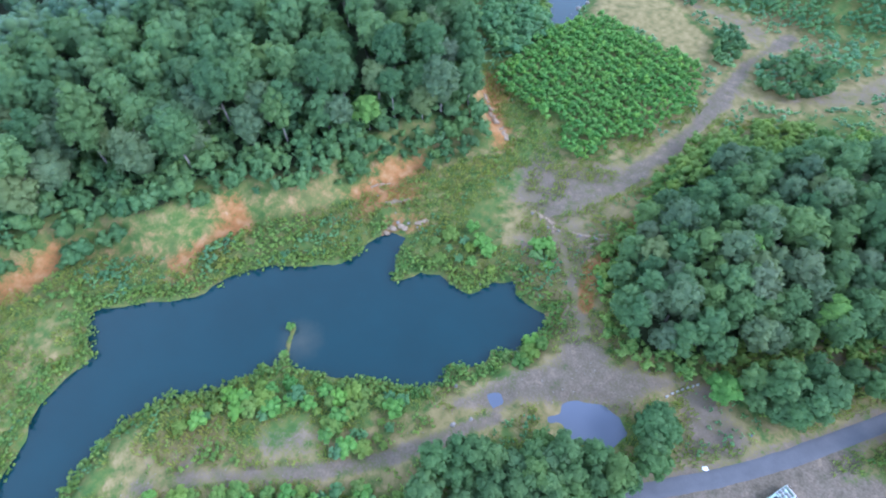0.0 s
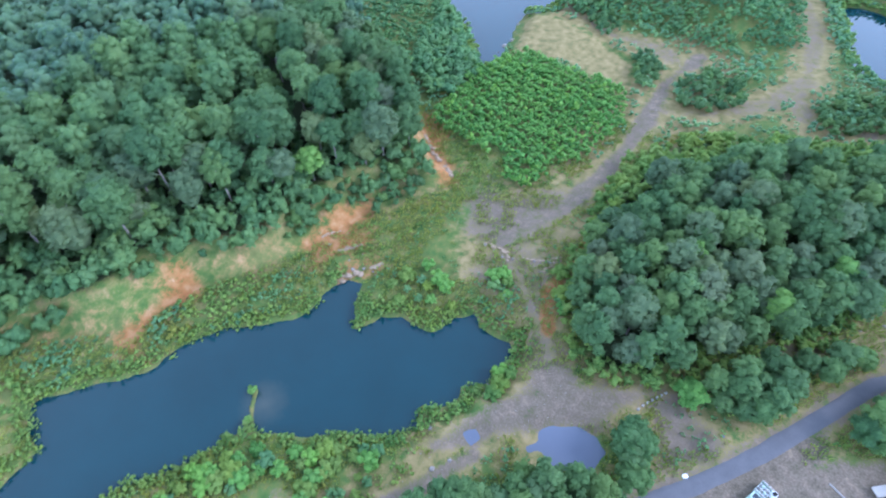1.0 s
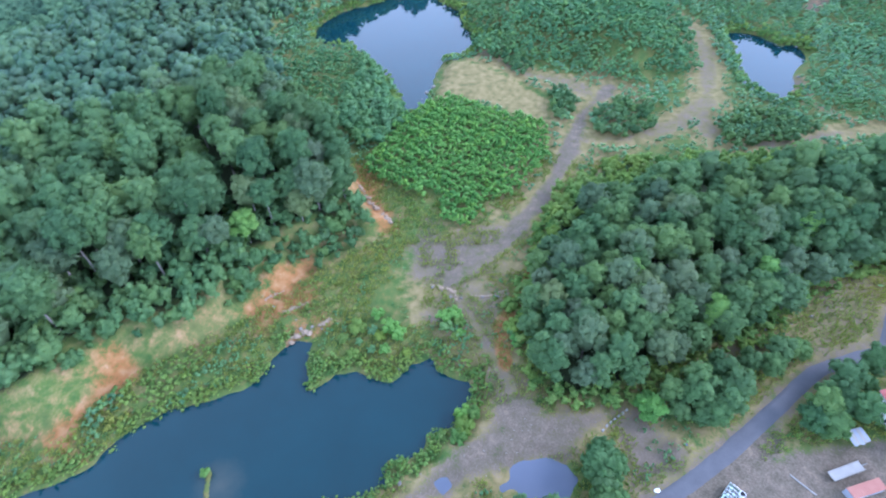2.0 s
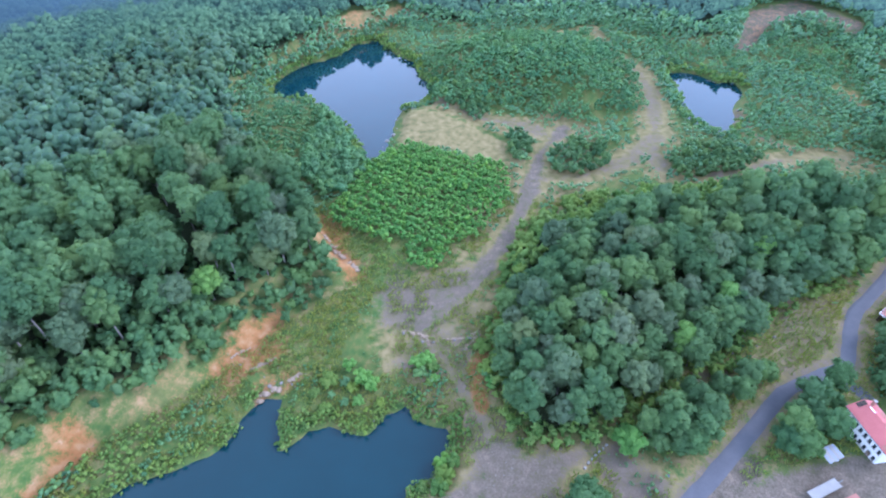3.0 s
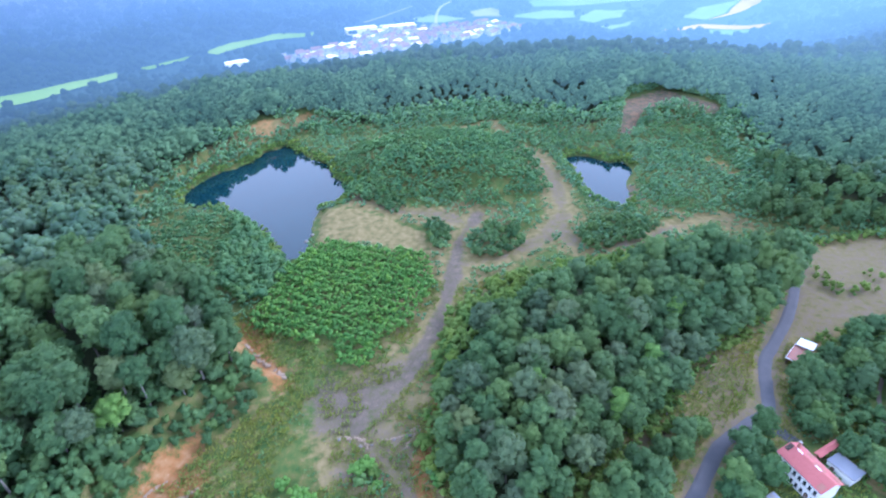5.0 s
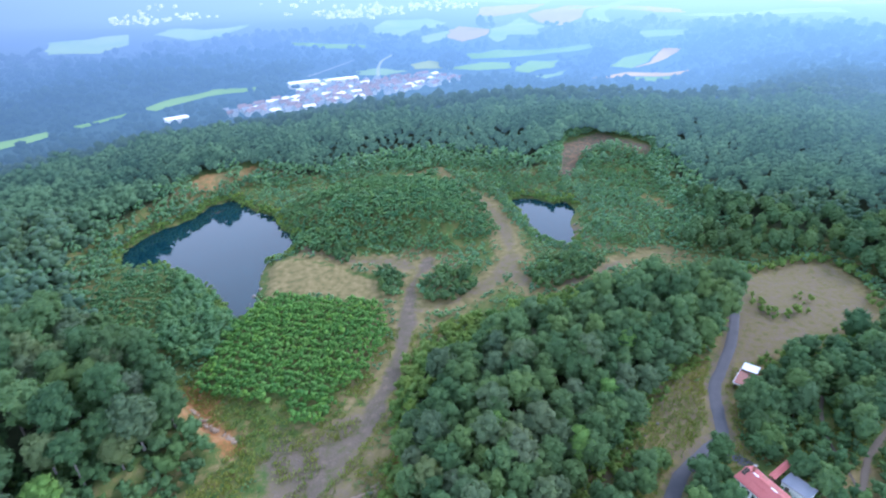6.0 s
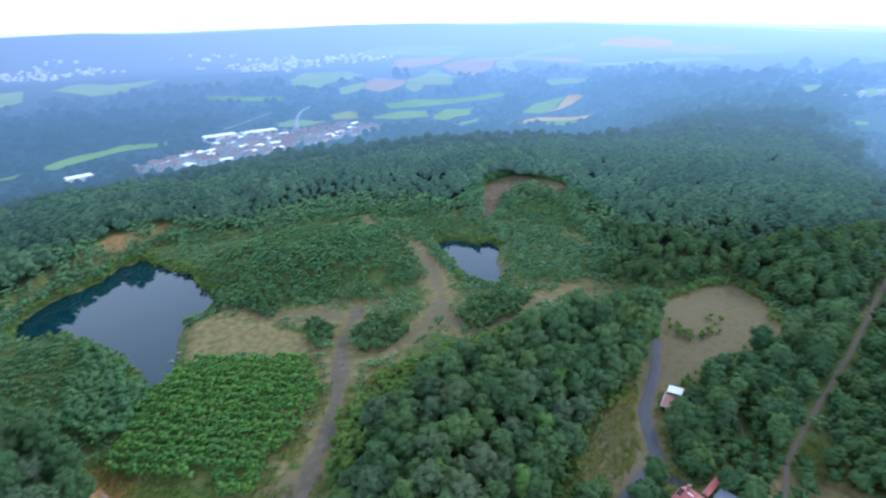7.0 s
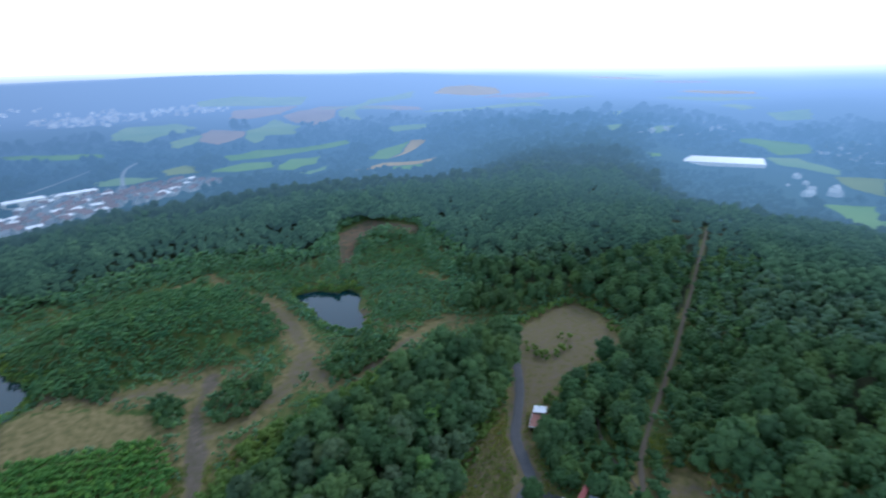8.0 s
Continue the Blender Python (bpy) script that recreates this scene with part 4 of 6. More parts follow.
BELT = [(196, 182), (200, 150), (182, 130), (150, 122), (125, 118), (118, 110), (116, 100), (124, 96), (112, 78), (118, 76), (140, 91), (160, 104), (190, 118), (222, 144), (290, 180), (235, 195), (215, 200)]
x, y = scatter(BELT, 5.3, 15, 0.36)
ok = clear(x, y, road=2.8)
x, y = x[ok], y[ok]
merge("forest", wood_mid, x, y, RNG.uniform(0.45, 0.85, len(x)), MAT["leaf"], "belt of young broadleaf trees between gravel lot and forest road", "forest")

x, y = scatter([(101, 92), (110, 101), (122, 112), (134, 110), (150, 106), (140, 88), (126, 74), (110, 64), (100, 70)], 3.0, 119, 0.5)
ok = (waves(x, y, 9, 120) > -0.35) & (edge_distance(x, y, FOREST_ROAD, False) > 1.6) & (edge_distance(x, y, LOT_PATH, False) > 1.4) & (np.hypot(x - 98, y - 77) > 8) & (edge_distance(x, y, ROAD, False) > 5)
merge("forest", young, x[ok], y[ok], RNG.uniform(0.5, 1.15, ok.sum()), MAT["shade_leaf"], "young green trees beside the path to the gravel lot", "forest")

x, y = scatter([(150, 184), (196, 184), (218, 200), (180, 238), (168, 252), (158, 216), (138, 204)], 5.4, 112, 0.4)
ok = clear(x, y, track=3.0) & (edge_distance(x, y, TRACK_LAKE, False) > 3) & (waves(x, y, 14, 113) > -0.5)
merge("forest", wood_mid, x[ok], y[ok], RNG.uniform(0.35, 0.7, ok.sum()), MAT["leaf"], "young broadleaf trees behind the gravel lot", "forest")

# The rounded wood in the middle of the quarry.
x, y = scatter(COPSE, 6.0, 8, 0.38)
young_edge = edge_distance(x, y, [(150, 175), (98, 170), (51, 164), (25, 159), (8, 140), (1, 122)], False) < 12
keep = ~young_edge
first = np.argsort(np.where(keep, np.hypot(x - 35, y - 70), 1e9))[:105]
single = np.zeros(len(x), bool)
single[first] = True
single &= keep
copse_moulds = [tree("tree", 40 + k, 12.5 + 1.5 * (k % 3), 3.5 + 0.5 * (k % 2), MAT[("leaf", "grey_leaf", "leaf", "leaf", "lime")[k]], ("broadleaf tree with a rounded dark green crown, in the dense copse", "broadleaf tree with a rounded grey-green crown, in the dense copse",
                     "broadleaf tree with a rounded dark green crown, in the dense copse", "broadleaf tree with a rounded dark green crown, in the dense copse", "broadleaf tree with a yellowish green crown, in the dense copse")[k],
                     group="trees of the copse", low=0.14, lobes=19, leaf_count=900) for k in range(5)]
spots = list(zip(x[single], y[single]))
plant_out(copse_moulds[:4], spots, 6, 0.8, 1.18)
plant_out(copse_moulds[4:], [(26, 99), (47, 93), (62, 110), (76, 128)], 7, 0.9, 1.05)
rest = keep & ~single
copse_mid = [crown(s + 50, 13.5, 3.8, 16, 300, 0.34, 1, 0.2) for s in range(6)]
merge("copse", copse_mid, x[rest], y[rest], RNG.uniform(0.8, 1.15, rest.sum()) * (1 + 0.32 * step(190, 250, (x + y)[rest])), MAT["leaf"], "dense rounded broadleaf copse in the quarry", "forest")
young_far = [crown(s + 63, 5.5, 2.2, 4, 12, 0.5, 1, 0.12, 0.7) for s in range(5)]
EDGE_SCRUB = [(1, 96), (-2, 112), (4, 141), (24, 163), (52, 170), (100, 176), (152, 178), (148, 168), (98, 158), (52, 152), (22, 144), (8, 122), (6, 104)]
x, y = scatter(EDGE_SCRUB, 3.1, 16)
ok = clear(x, y, track=3.5)
merge("thicket", young, x[ok], y[ok], RNG.uniform(0.6, 1.1, ok.sum()), MAT["scrub"], "bright green young trees along the edge of the copse", "thicket")

# A skirt of low growth round the foot of the copse.
x, y = scatter([(-8, 60), (-8, 130), (10, 150), (60, 150), (160, 185), (160, 160), (100, 115), (60, 85), (30, 60)], 2.2, 18, 0.5)
d = depth_in(x, y, COPSE) + 2.0 * waves(x, y, 8, 64)
ok = (d > -3.2) & (d < 4.5) & clear(x, y, 0.5, 3.5, 2.5)
for line in (PLAZA, YARD_POOL):
    ok &= depth_in(x, y, line) < 0.5
x, y = x[ok], y[ok]
merge("thicket", young, x, y, RNG.uniform(0.3, 0.8, len(x)), MAT["scrub"], "fresh green bushes round the foot of the copse", "thicket")

# Plantations in rows.
def rows_of(line, gap, along, turn, seed):
    rng = np.random.RandomState(seed)
    c, s = math.cos(turn), math.sin(turn)
    cx, cy = np.mean([p[0] for p in line]), np.mean([p[1] for p in line])
    u, v = np.meshgrid(np.arange(-90, 90, along), np.arange(-90, 90, gap))
    u = u + rng.uniform(-0.35, 0.35, u.shape) * along
    v = v + rng.uniform(-0.16, 0.16, v.shape) * gap
    px_, py_ = (cx + u * c - v * s).ravel(), (cy + u * s + v * c).ravel()
    ok = (depth_in(px_, py_, line) > -1 + waves(px_, py_, 6, 33) * 1.5) & (rng.rand(px_.size) > 0.06)
    return px_[ok], py_[ok]


sapling = [crown(s + 70, 2.8, 1.15, 4, 20, 0.28, 1, 0.06, 0.6) for s in range(6)]
x, y = rows_of(PLANTATION, 4.2, 1.0, radians(-23), 3)
merge("plantation", sapling, x, y, RNG.uniform(1.1, 1.65, len(x)), MAT["young"], "bright green young trees planted in rows", "plantation")
x, y = rows_of(WEST_PLANTATION, 5.6, 1.6, radians(-2), 4)
split = x + (y - 190) * 0.35 < -79
merge("plantation", sapling, x[split], y[split], RNG.uniform(1.35, 1.7, split.sum()), MAT["mound_leaf"], "green young trees planted in rows beside the lake", "plantation")
x, y = scatter([(-88, 222), (-77, 212), (-60, 184), (-55, 174), (-61, 157), (-67, 155), (-83, 171), (-86, 190)], 3.0, 19)
merge("thicket", young, x, y, RNG.uniform(0.8, 1.2, len(x)), MAT["mound_leaf"], "dense green thicket on the bank of the far lake", "thicket")
x, y = scatter(MOUND, 2.6, 9)
ok = waves(x, y, 13, 91) + 0.6 * waves(x, y, 5, 92) < 0.75
x, y = x[ok], y[ok]
bare_top = np.abs(depth_in(x, y, MOUND) - 12 + (x - 5) * 0.1) < 1.4
x, y = x[~bare_top | (y < 270)], y[~bare_top | (y < 270)]
merge("thicket", sapling, x, y, RNG.uniform(1.0, 2.0, len(x)) * (1 + 0.3 * waves(x, y, 22, 93)), MAT["mound_leaf"], "young green trees covering the low mound", "thicket")

# Scrub over the quarry floor, in drifts.
def open_floor(x, y, gap):
    """Where scrub may grow: off the water, the tracks, the plantations and the bare ground."""
    ok = clear(x, y, 0.7, 5.0, 4.5) & (np.hypot(x, y) > 22)
    for line, more in ((COPSE, 0), (PLANTATION, -2), (WEST_PLANTATION, 0), (MOUND, -1), (DRY_GRASS, -2), (PLAZA, -2), (GREY_BASE, -1), (BARE_SOUTH, -2), (PUDDLE, -2), (COVE_ROCK, -1), (EAST_DRY, -1)):
        ok &= depth_in(x, y, line) < more
    for line in BARE:
        ok &= depth_in(x, y, line) < -1
    for line, wide in ((MOUND_PATH, 2.5), (RIM_PATH, 4.0), (TRACK_SOUTH, 2.5), (TRACK_LAKE, 3.0), (ROAD_BRANCH, 4.0)):
        ok &= edge_distance(x, y, line, False) > wide
    return ok


bush = [crown(s + 80, 2.0, 1.35, 3, 26, 0.3, 1, 0.08) for s in range(5)]
far_bush = [crown(s + 85, 2.1, 1.4, 3, 9, 0.42, 1, 0.08) for s in range(5)]
for near_part in (True, False):
    x, y = scatter(BASIN, 2.4 if near_part else 3.5, 23, 0.5)
    r = np.hypot(x, y)
    x, y = (x[r < 140], y[r < 140]) if near_part else (x[r >= 140], y[r >= 140])
    drift = waves(x, y, 19, 40) + 0.7 * waves(x, y, 7, 41) + 0.25 * (depth_in(x, y, NORTH_BANK) > 0) + (0.3 if near_part else 0.9 * step(10, 60, np.hypot(x + 20, y) - 150) + 0.2)
    ok = open_floor(x, y, 0) & (drift > 0.0)
    x, y, drift = x[ok], y[ok], drift[ok]
    tone = waves(x, y, 30, 44) > 0.0
    size = np.clip(0.4 + drift * 0.55, 0.35, 1.3) * RNG.uniform(0.6, 1.2, len(x)) * (0.8 if near_part else 1.15)
    merge("scrub", bush if near_part else far_bush, x[tone], y[tone], size[tone], MAT["scrub" if near_part else "hazed_scrub"], "low bright green scrub scattered over the quarry floor", "scrub")
    merge("scrub", bush if near_part else far_bush, x[~tone], y[~tone], size[~tone], MAT["mound_leaf" if near_part else "hazed_scrub"], "low dark green scrub scattered over the quarry floor", "scrub")

# Young growth all over the northern and eastern slopes behind the small lake.
x, y = scatter([(64, 290), (72, 268), (74, 226), (90, 206), (118, 206), (160, 212), (172, 256), (192, 325), (180, 345), (122, 345), (95, 318), (80, 350), (40, 368), (-20, 356), (-70, 352), (-66, 322), (-38, 322), (6, 330), (42, 330)], 3.2, 105, 0.5)
ok = (waves(x, y, 17, 106) + 0.5 * waves(x, y, 6, 107) > -0.5) & clear(x, y, 1.5, 3.5, 3.5)
for line in BARE:
    ok &= depth_in(x, y, line) < -0.5
for line, wide in ((MOUND_PATH, 3.2), (TRACK_LAKE, 3.0), (LAKE_BANK, 2.5)):
    ok &= edge_distance(x, y, line, False) > wide
x, y = x[ok], y[ok]
tone = waves(x, y, 24, 108)
for low, high, leaf in ((-2, 0, "hazed_scrub"), (0, 2, "mound_leaf")):
    some = (tone >= low) & (tone < high)
    merge("thicket", young_far, x[some], y[some], RNG.uniform(0.4, 1.0, some.sum()), MAT[leaf], "green young trees over the slopes behind the small lake", "thicket")

# Rank growth on the bank between the rim wood and the lake.
x, y = scatter(NORTH_BANK, 2.5, 115, 0.5)
drift = waves(x, y, 10, 116) + 0.6 * waves(x, y, 4, 117)
ok = (drift > -0.1) & clear(x, y, 1.0) & (depth_in(x, y, COVE_ROCK) < -1)
for line in BARE:
    ok &= depth_in(x, y, line) < 0
x, y, drift = x[ok], y[ok], drift[ok]
tone = waves(x, y, 15, 118) > 0.1
for some, leaf in ((tone, "scrub"), (~tone, "weed")):
    merge("scrub", young, x[some], y[some], (0.16 + 0.3 * np.clip(drift[some], 0, 1)) * RNG.uniform(0.7, 1.3, some.sum()), MAT[leaf], "rank yellow-green growth on the bank above the lake", "scrub")

# Dark clumps of bushes at the fork of the tracks and south of the small lake.
for line in ([(16, 193), (25, 204), (39, 200), (40, 186), (27, 177), (18, 180)], [(-2, 207), (4, 215), (9, 202), (8, 188), (2, 186)], [(61, 191), (71, 202), (88, 204), (99, 195), (89, 184), (69, 178), (62, 183)],
             [(-40, 251), (-29, 254), (-10, 231), (-15, 219), (-29, 231)]):
    x, y = scatter(line, 2.7, 95, 0.5)
    merge("thicket", young, x, y, RNG.uniform(0.45, 0.95, len(x)), MAT["shade_leaf"], "dark clump of bushes beside the gravel track", "thicket")

# A few bushes on the gravel lot and along its edge.
x, y = scatter([(108, 118), (150, 120), (200, 140), (204, 180), (160, 184), (140, 174)], 2.6, 109, 0.5)
d = depth_in(x, y, LOT) + 2.5 * waves(x, y, 9, 110)
ok = ((d < 1.0) & (d > -5)) | ((waves(x, y, 9, 111) > 0.5) & (d > 0) & (x < 165))
ok &= (edge_distance(x, y, ROAD, False) > 4.5) & (np.hypot(x - 110, y - 113) > 7)
merge("scrub", young, x[ok], y[ok], RNG.uniform(0.25, 0.75, ok.sum()), MAT["scrub"], "green bushes along the edge of the gravel lot", "scrub")

# A ring of undergrowth below the rim wood and on the far shores.
x, y = scatter([(-160, -40), (-160, 60), (-110, 90), (-80, 130), (-150, 220), (-150, 270), (-115, 345), (90, 385), (210, 340), (180, 210), (150, 210), (170, 300), (100, 320), (40, 345), (-70, 332),
                (-110, 290), (-130, 250), (-120, 195), (-70, 145), (-50, 115), (-60, 98), (-76, 80), (-100, 58), (-120, 36), (-140, 0)], 3.1, 25)
b = depth_in(x, y, BASIN)
ok = (b < 4 + 4 * waves(x, y, 10, 61)) & (b > np.where((x < -62) & (y < 130), -32, -19)) & clear(x, y, 0.5) & (waves(x, y, 13, 62) > -0.75)
for line in BARE:
    ok &= depth_in(x, y, line) < -1
x, y = x[ok], y[ok]
under = [crown(s + 64, 5.2, 2.5, 5, 44, 0.42, 1, 0.05, 0.8) for s in range(5)]
x2, y2 = scatter([(106, 300), (126, 358), (168, 376), (204, 336), (190, 316), (158, 326), (136, 316)], 2.8, 96, 0.5)
d2 = depth_in(x2, y2, BARE[6])
ok = (d2 < -0.8) & (d2 > -10)
x2, y2 = x2[ok], y2[ok]
under_far = [crown(s + 66, 5.2, 2.5, 4, 10, 0.6, 1, 0.05, 0.8) for s in range(5)]
size, back = RNG.uniform(0.45, 1.4, len(x)), np.hypot(x, y) > 190
merge("undergrowth", under, x[~back], y[~back], size[~back], MAT["shade_leaf"], "dark green undergrowth along the foot of the wood", "undergrowth")
merge("undergrowth", under_far, x2, y2, RNG.uniform(0.5, 1.2, len(x2)), MAT["hazed_scrub"], "green bushes round the pale quarry terrace", "undergrowth")
merge("undergrowth", under_far, x[back], y[back], size[back], MAT["hazed_scrub"], "green bushes round the far rim of the quarry", "undergrowth")

# Low bushes that hang over the water's edge.
for lake, gap, size in ((LAKE, 1.35, 0.62), (FAR_LAKE, 2.1, 1.2), (SMALL_LAKE, 2.1, 1.2)):
    box = [(min(p[0] for p in lake) - 8, min(p[1] for p in lake) - 8), (max(p[0] for p in lake) + 8, min(p[1] for p in lake) - 8), (max(p[0] for p in lake) + 8, max(p[1] for p in lake) + 8), (min(p[0] for p in lake) - 8, max(p[1] for p in lake) + 8)]
    x, y = scatter(box, gap, 29, 0.5)
    d = depth_in(x, y, lake)
    ok = (d < 0.9 + 0.9 * waves(x, y, 3.5, 94)) & (d > -3.0) & (waves(x, y, 6, 63) > -0.62) & (np.hypot(x, y) > 24)
    ok &= ~((x > -62) & (x < -50) & (y > 69) & (y < 80)) & (edge_distance(x, y, [(-53, 224), (-52, 202), (-54, 188)], False) > 4) & (edge_distance(x, y, [(101, 232), (103, 244), (112, 260)], False) > 4)
    x, y = x[ok], y[ok]
    merge("shore_scrub", bush, x, y, RNG.uniform(0.6, 1.5, len(x)) * size, MAT["scrub"], "green bushes overhanging the water's edge", "scrub")

# Tufts of weeds and grass.
def tuft(seed):
    rng = np.random.RandomState(seed)
    vs, fs = [], []
    for k in range(7):
        an, out = k * 0.9 + rng.rand(), rng.uniform(0.1, 0.5)
        c = np.array([math.cos(an) * out, math.sin(an) * out, -0.05])
        d = np.array([math.cos(an + 1.57), math.sin(an + 1.57), 0]) * 0.14
        tip = c + np.array([math.cos(an) * 0.3, math.sin(an) * 0.3, rng.uniform(0.35, 0.8)])
        fs.append([len(vs), len(vs) + 1, len(vs) + 2])
        vs += [c - d, c + d, tip]
    return np.array(vs), fs


x, y = scatter(BASIN, 1.25, 27, 0.5)
near = np.hypot(x, y) < 165
x, y = x[near], y[near]
drift = waves(x, y, 12, 50) + 0.7 * waves(x, y, 4, 51)
ok = clear(x, y, 0.2, 3.2, 2.5) & (drift > -0.35)
for line in (COPSE, PLANTATION, PLAZA, BARE_SOUTH, PUDDLE):
    ok &= depth_in(x, y, line) < 0.5
ok &= edge_distance(x, y, TRACK_SOUTH, False) > 1.5
x, y = x[ok], y[ok]
merge("weeds", [tuft(s) for s in range(5)], x, y, RNG.uniform(0.7, 1.9, len(x)), MAT["weed"], "yellow-green weeds and tall grass on the quarry floor", "grass")

# Thickets by the road and the yard.
thicket_moulds = [tree("tree", 90 + k, 7.5 + (k % 3), 3.2 + 0.3 * (k % 2), MAT[("shade_leaf", "leaf", "shade_leaf")[k % 3]], ("young broadleaf tree with a full mid-green crown beside the asphalt road", "young broadleaf tree with a dark green crown beside the yard",
                  "young broadleaf tree with a mid-green crown beside the road")[k % 3], group="roadside trees", low=0.12, lobes=14, leaf_count=800, girth=0.14) for k in range(3)]
spots = []
for k, (line, gap) in enumerate((([(31, 69), (38, 73), (48, 79), (56, 84), (66, 92), (70, 90), (60, 80), (52, 70), (43, 64), (38, 63)], 4.4), ([(60, 67), (66, 77), (74, 85), (83, 88), (86, 83), (83, 76), (80, 73), (70, 69)], 4.4),
                                ([(-19, 18), (-15, 25), (-6, 33), (0, 38), (7, 39), (15, 40), (20, 38), (20, 31), (0, 20), (-18, 9)], 4.6), ([(16, 51), (23, 55), (26, 48), (22, 43), (18, 46)], 3.6),
                                ([(104, 110), (108, 114), (114, 110), (124, 114), (130, 117), (128, 104), (116, 98), (108, 96), (102, 86), (94, 88), (94, 94), (100, 102)], 4.8), ([(96, 69), (104, 70), (112, 78), (108, 84), (100, 84), (104, 76)], 5.5))):
    sx, sy = scatter(line, gap, 60 + k, 0.3)
    ok = clear(sx, sy, 0.5, 3.8, 4.0) | (k in (2, 3))
    house_gap = np.hypot(sx - 87, sy - 74) > 8.5
    shed_gap = (np.hypot(sx - 110, sy - 113) > 6.5) & (np.hypot(sx - 76, sy - 68) > 4.5)
    good = ok & house_gap & shed_gap
    spots += list(zip(sx[good], sy[good]))
plant_out(thicket_moulds, spots, 9, 0.75, 1.2)

# Bushes on the lake shores.
shrub_moulds = [shrub(110 + k, 2.4 + 0.4 * (k % 2), 1.7 + 0.3 * (k % 3), MAT[("scrub", "young", "scrub", "mound_leaf")[k]], ("rounded bright green bush on the lake shore", "rounded fresh green bush on the lake shore", "rounded bright green bush on the lake shore", "rounded dark green bush on the lake shore")[k],
                      "bushes by the lake") for k in range(4)]
spots = []
for k, (line, gap) in enumerate((([(-70, 12), (-58, 22), (-34, 30), (-27, 34), (-30, 26), (-26, 20), (-36, 13), (-42, 16), (-49, 19), (-58, 10), (-70, 0), (-74, 6)], 3.4), ([(-71, -17), (-65, -8), (-52, 1), (-38, 6), (-20, 15), (-16, 8)], 3.2),
                                ([(-47, 66), (-47, 76), (-40, 84), (-30, 78), (-27, 73), (-34, 68)], 4.6), ([(-20, 55), (-13, 61), (-8, 60), (-9, 54), (-14, 50)], 3.6), ([(-22, 85), (-19, 88), (-15, 80), (-18, 77)], 2.8),
                                ([(-5, 92), (1, 92), (2, 78), (-1, 76)], 3.4))):
    sx, sy = scatter(line, gap, 80 + k, 0.4)
    ok = np.ones(len(sx), bool)
    for water in (LAKE, PUDDLE):
        ok &= depth_in(sx, sy, water) < -1.0
    ok &= edge_distance(sx, sy, TRACK_SOUTH, False) > 2.5
    spots += list(zip(sx[ok], sy[ok]))
plant_out(shrub_moulds, spots, 10, 0.6, 1.2)
lone = tree("tree", 131, 14, 4.0, MAT["lime"], "pale lime-green broadleaf tree standing before the dark wood", low=0.3)
plant_out([lone], [(-81.5, 95.0)], 1, 1, 1.01)
lone = tree("tree", 132, 7, 3.5, MAT["young"], "rounded bright green tree at the end of the gravel lot", low=0.08, girth=0.14)
plant_out([lone], [(31.5, 67)], 1, 1, 1.01)
lone = shrub(133, 2.2, 1.1, MAT["lime"], "yellow-green bush on a spit in the lake", lobes=6)
plant_out([lone], [(-66.0, 33.6)], 1, 1, 1.01)
lone = shrub(134, 1.6, 0.9, MAT["lime"], "small yellow-green bush at the foot of the spit", lobes=6)
plant_out([lone], [(-63.2, 27.0)], 1, 1, 1.01)


# ---- buildings and things ----
def part(name, bm, material, parent, label=""):
    """Links a bmesh as one mesh object under a thing or a part."""
    me = bpy.data.meshes.new(name)
    bm.to_mesh(me)
    bm.free()
    me.materials.append(material)
    ob = new(name, me)
    ob.parent = parent
    return tagged(ob, label)


def block(size, at, turn=0.0, bevel=0.03, tilt=0.0):
    """A bevelled box: size and centre in metres, turned about its own middle."""
    bm = bmesh.new()
    bmesh.ops.create_cube(bm, size=1)
    bmesh.ops.scale(bm, vec=size, verts=bm.verts)
    if bevel:
        bmesh.ops.bevel(bm, geom=bm.edges[:], offset=min(bevel, min(size) * 0.3), segments=1, affect="EDGES")
    bmesh.ops.transform(bm, matrix=pose(*at, tilt, 0, turn), verts=bm.verts)
    return bm


def rod(radius, length, at, rx=0, ry=0, rz=0, sides=14, top=None):
    bm = bmesh.new()
    bmesh.ops.create_cone(bm, cap_ends=True, segments=sides, radius1=radius, radius2=radius if top is None else top, depth=length)
    bmesh.ops.transform(bm, matrix=pose(*at, rx, ry, rz), verts=bm.verts)
    return bm


def gable(length, width, eave, ridge, thick=0.18, over=0.5):
    """A gable roof along x: two sloping slabs with overhang."""
    bm = bmesh.new()
    hw, hl = width / 2 + over, length / 2 + over
    drop = (ridge - eave) / (width / 2) * over
    section = [(-hw, eave - drop), (0, ridge), (hw, eave - drop), (hw, eave - drop - thick), (0, ridge - thick), (-hw, eave - drop - thick)]
    a = [bm.verts.new((-hl, y, z)) for y, z in section]
    b = [bm.verts.new((hl, y, z)) for y, z in section]
    for i in range(6):
        j = (i + 1) % 6
        bm.faces.new((a[i], a[j], b[j], b[i]))
    for v in (a, b):
        bm.faces.new((v[0], v[1], v[4], v[5]))
        bm.faces.new((v[1], v[2], v[3], v[4]))
    bmesh.ops.recalc_face_normals(bm, faces=bm.faces)
    return bm


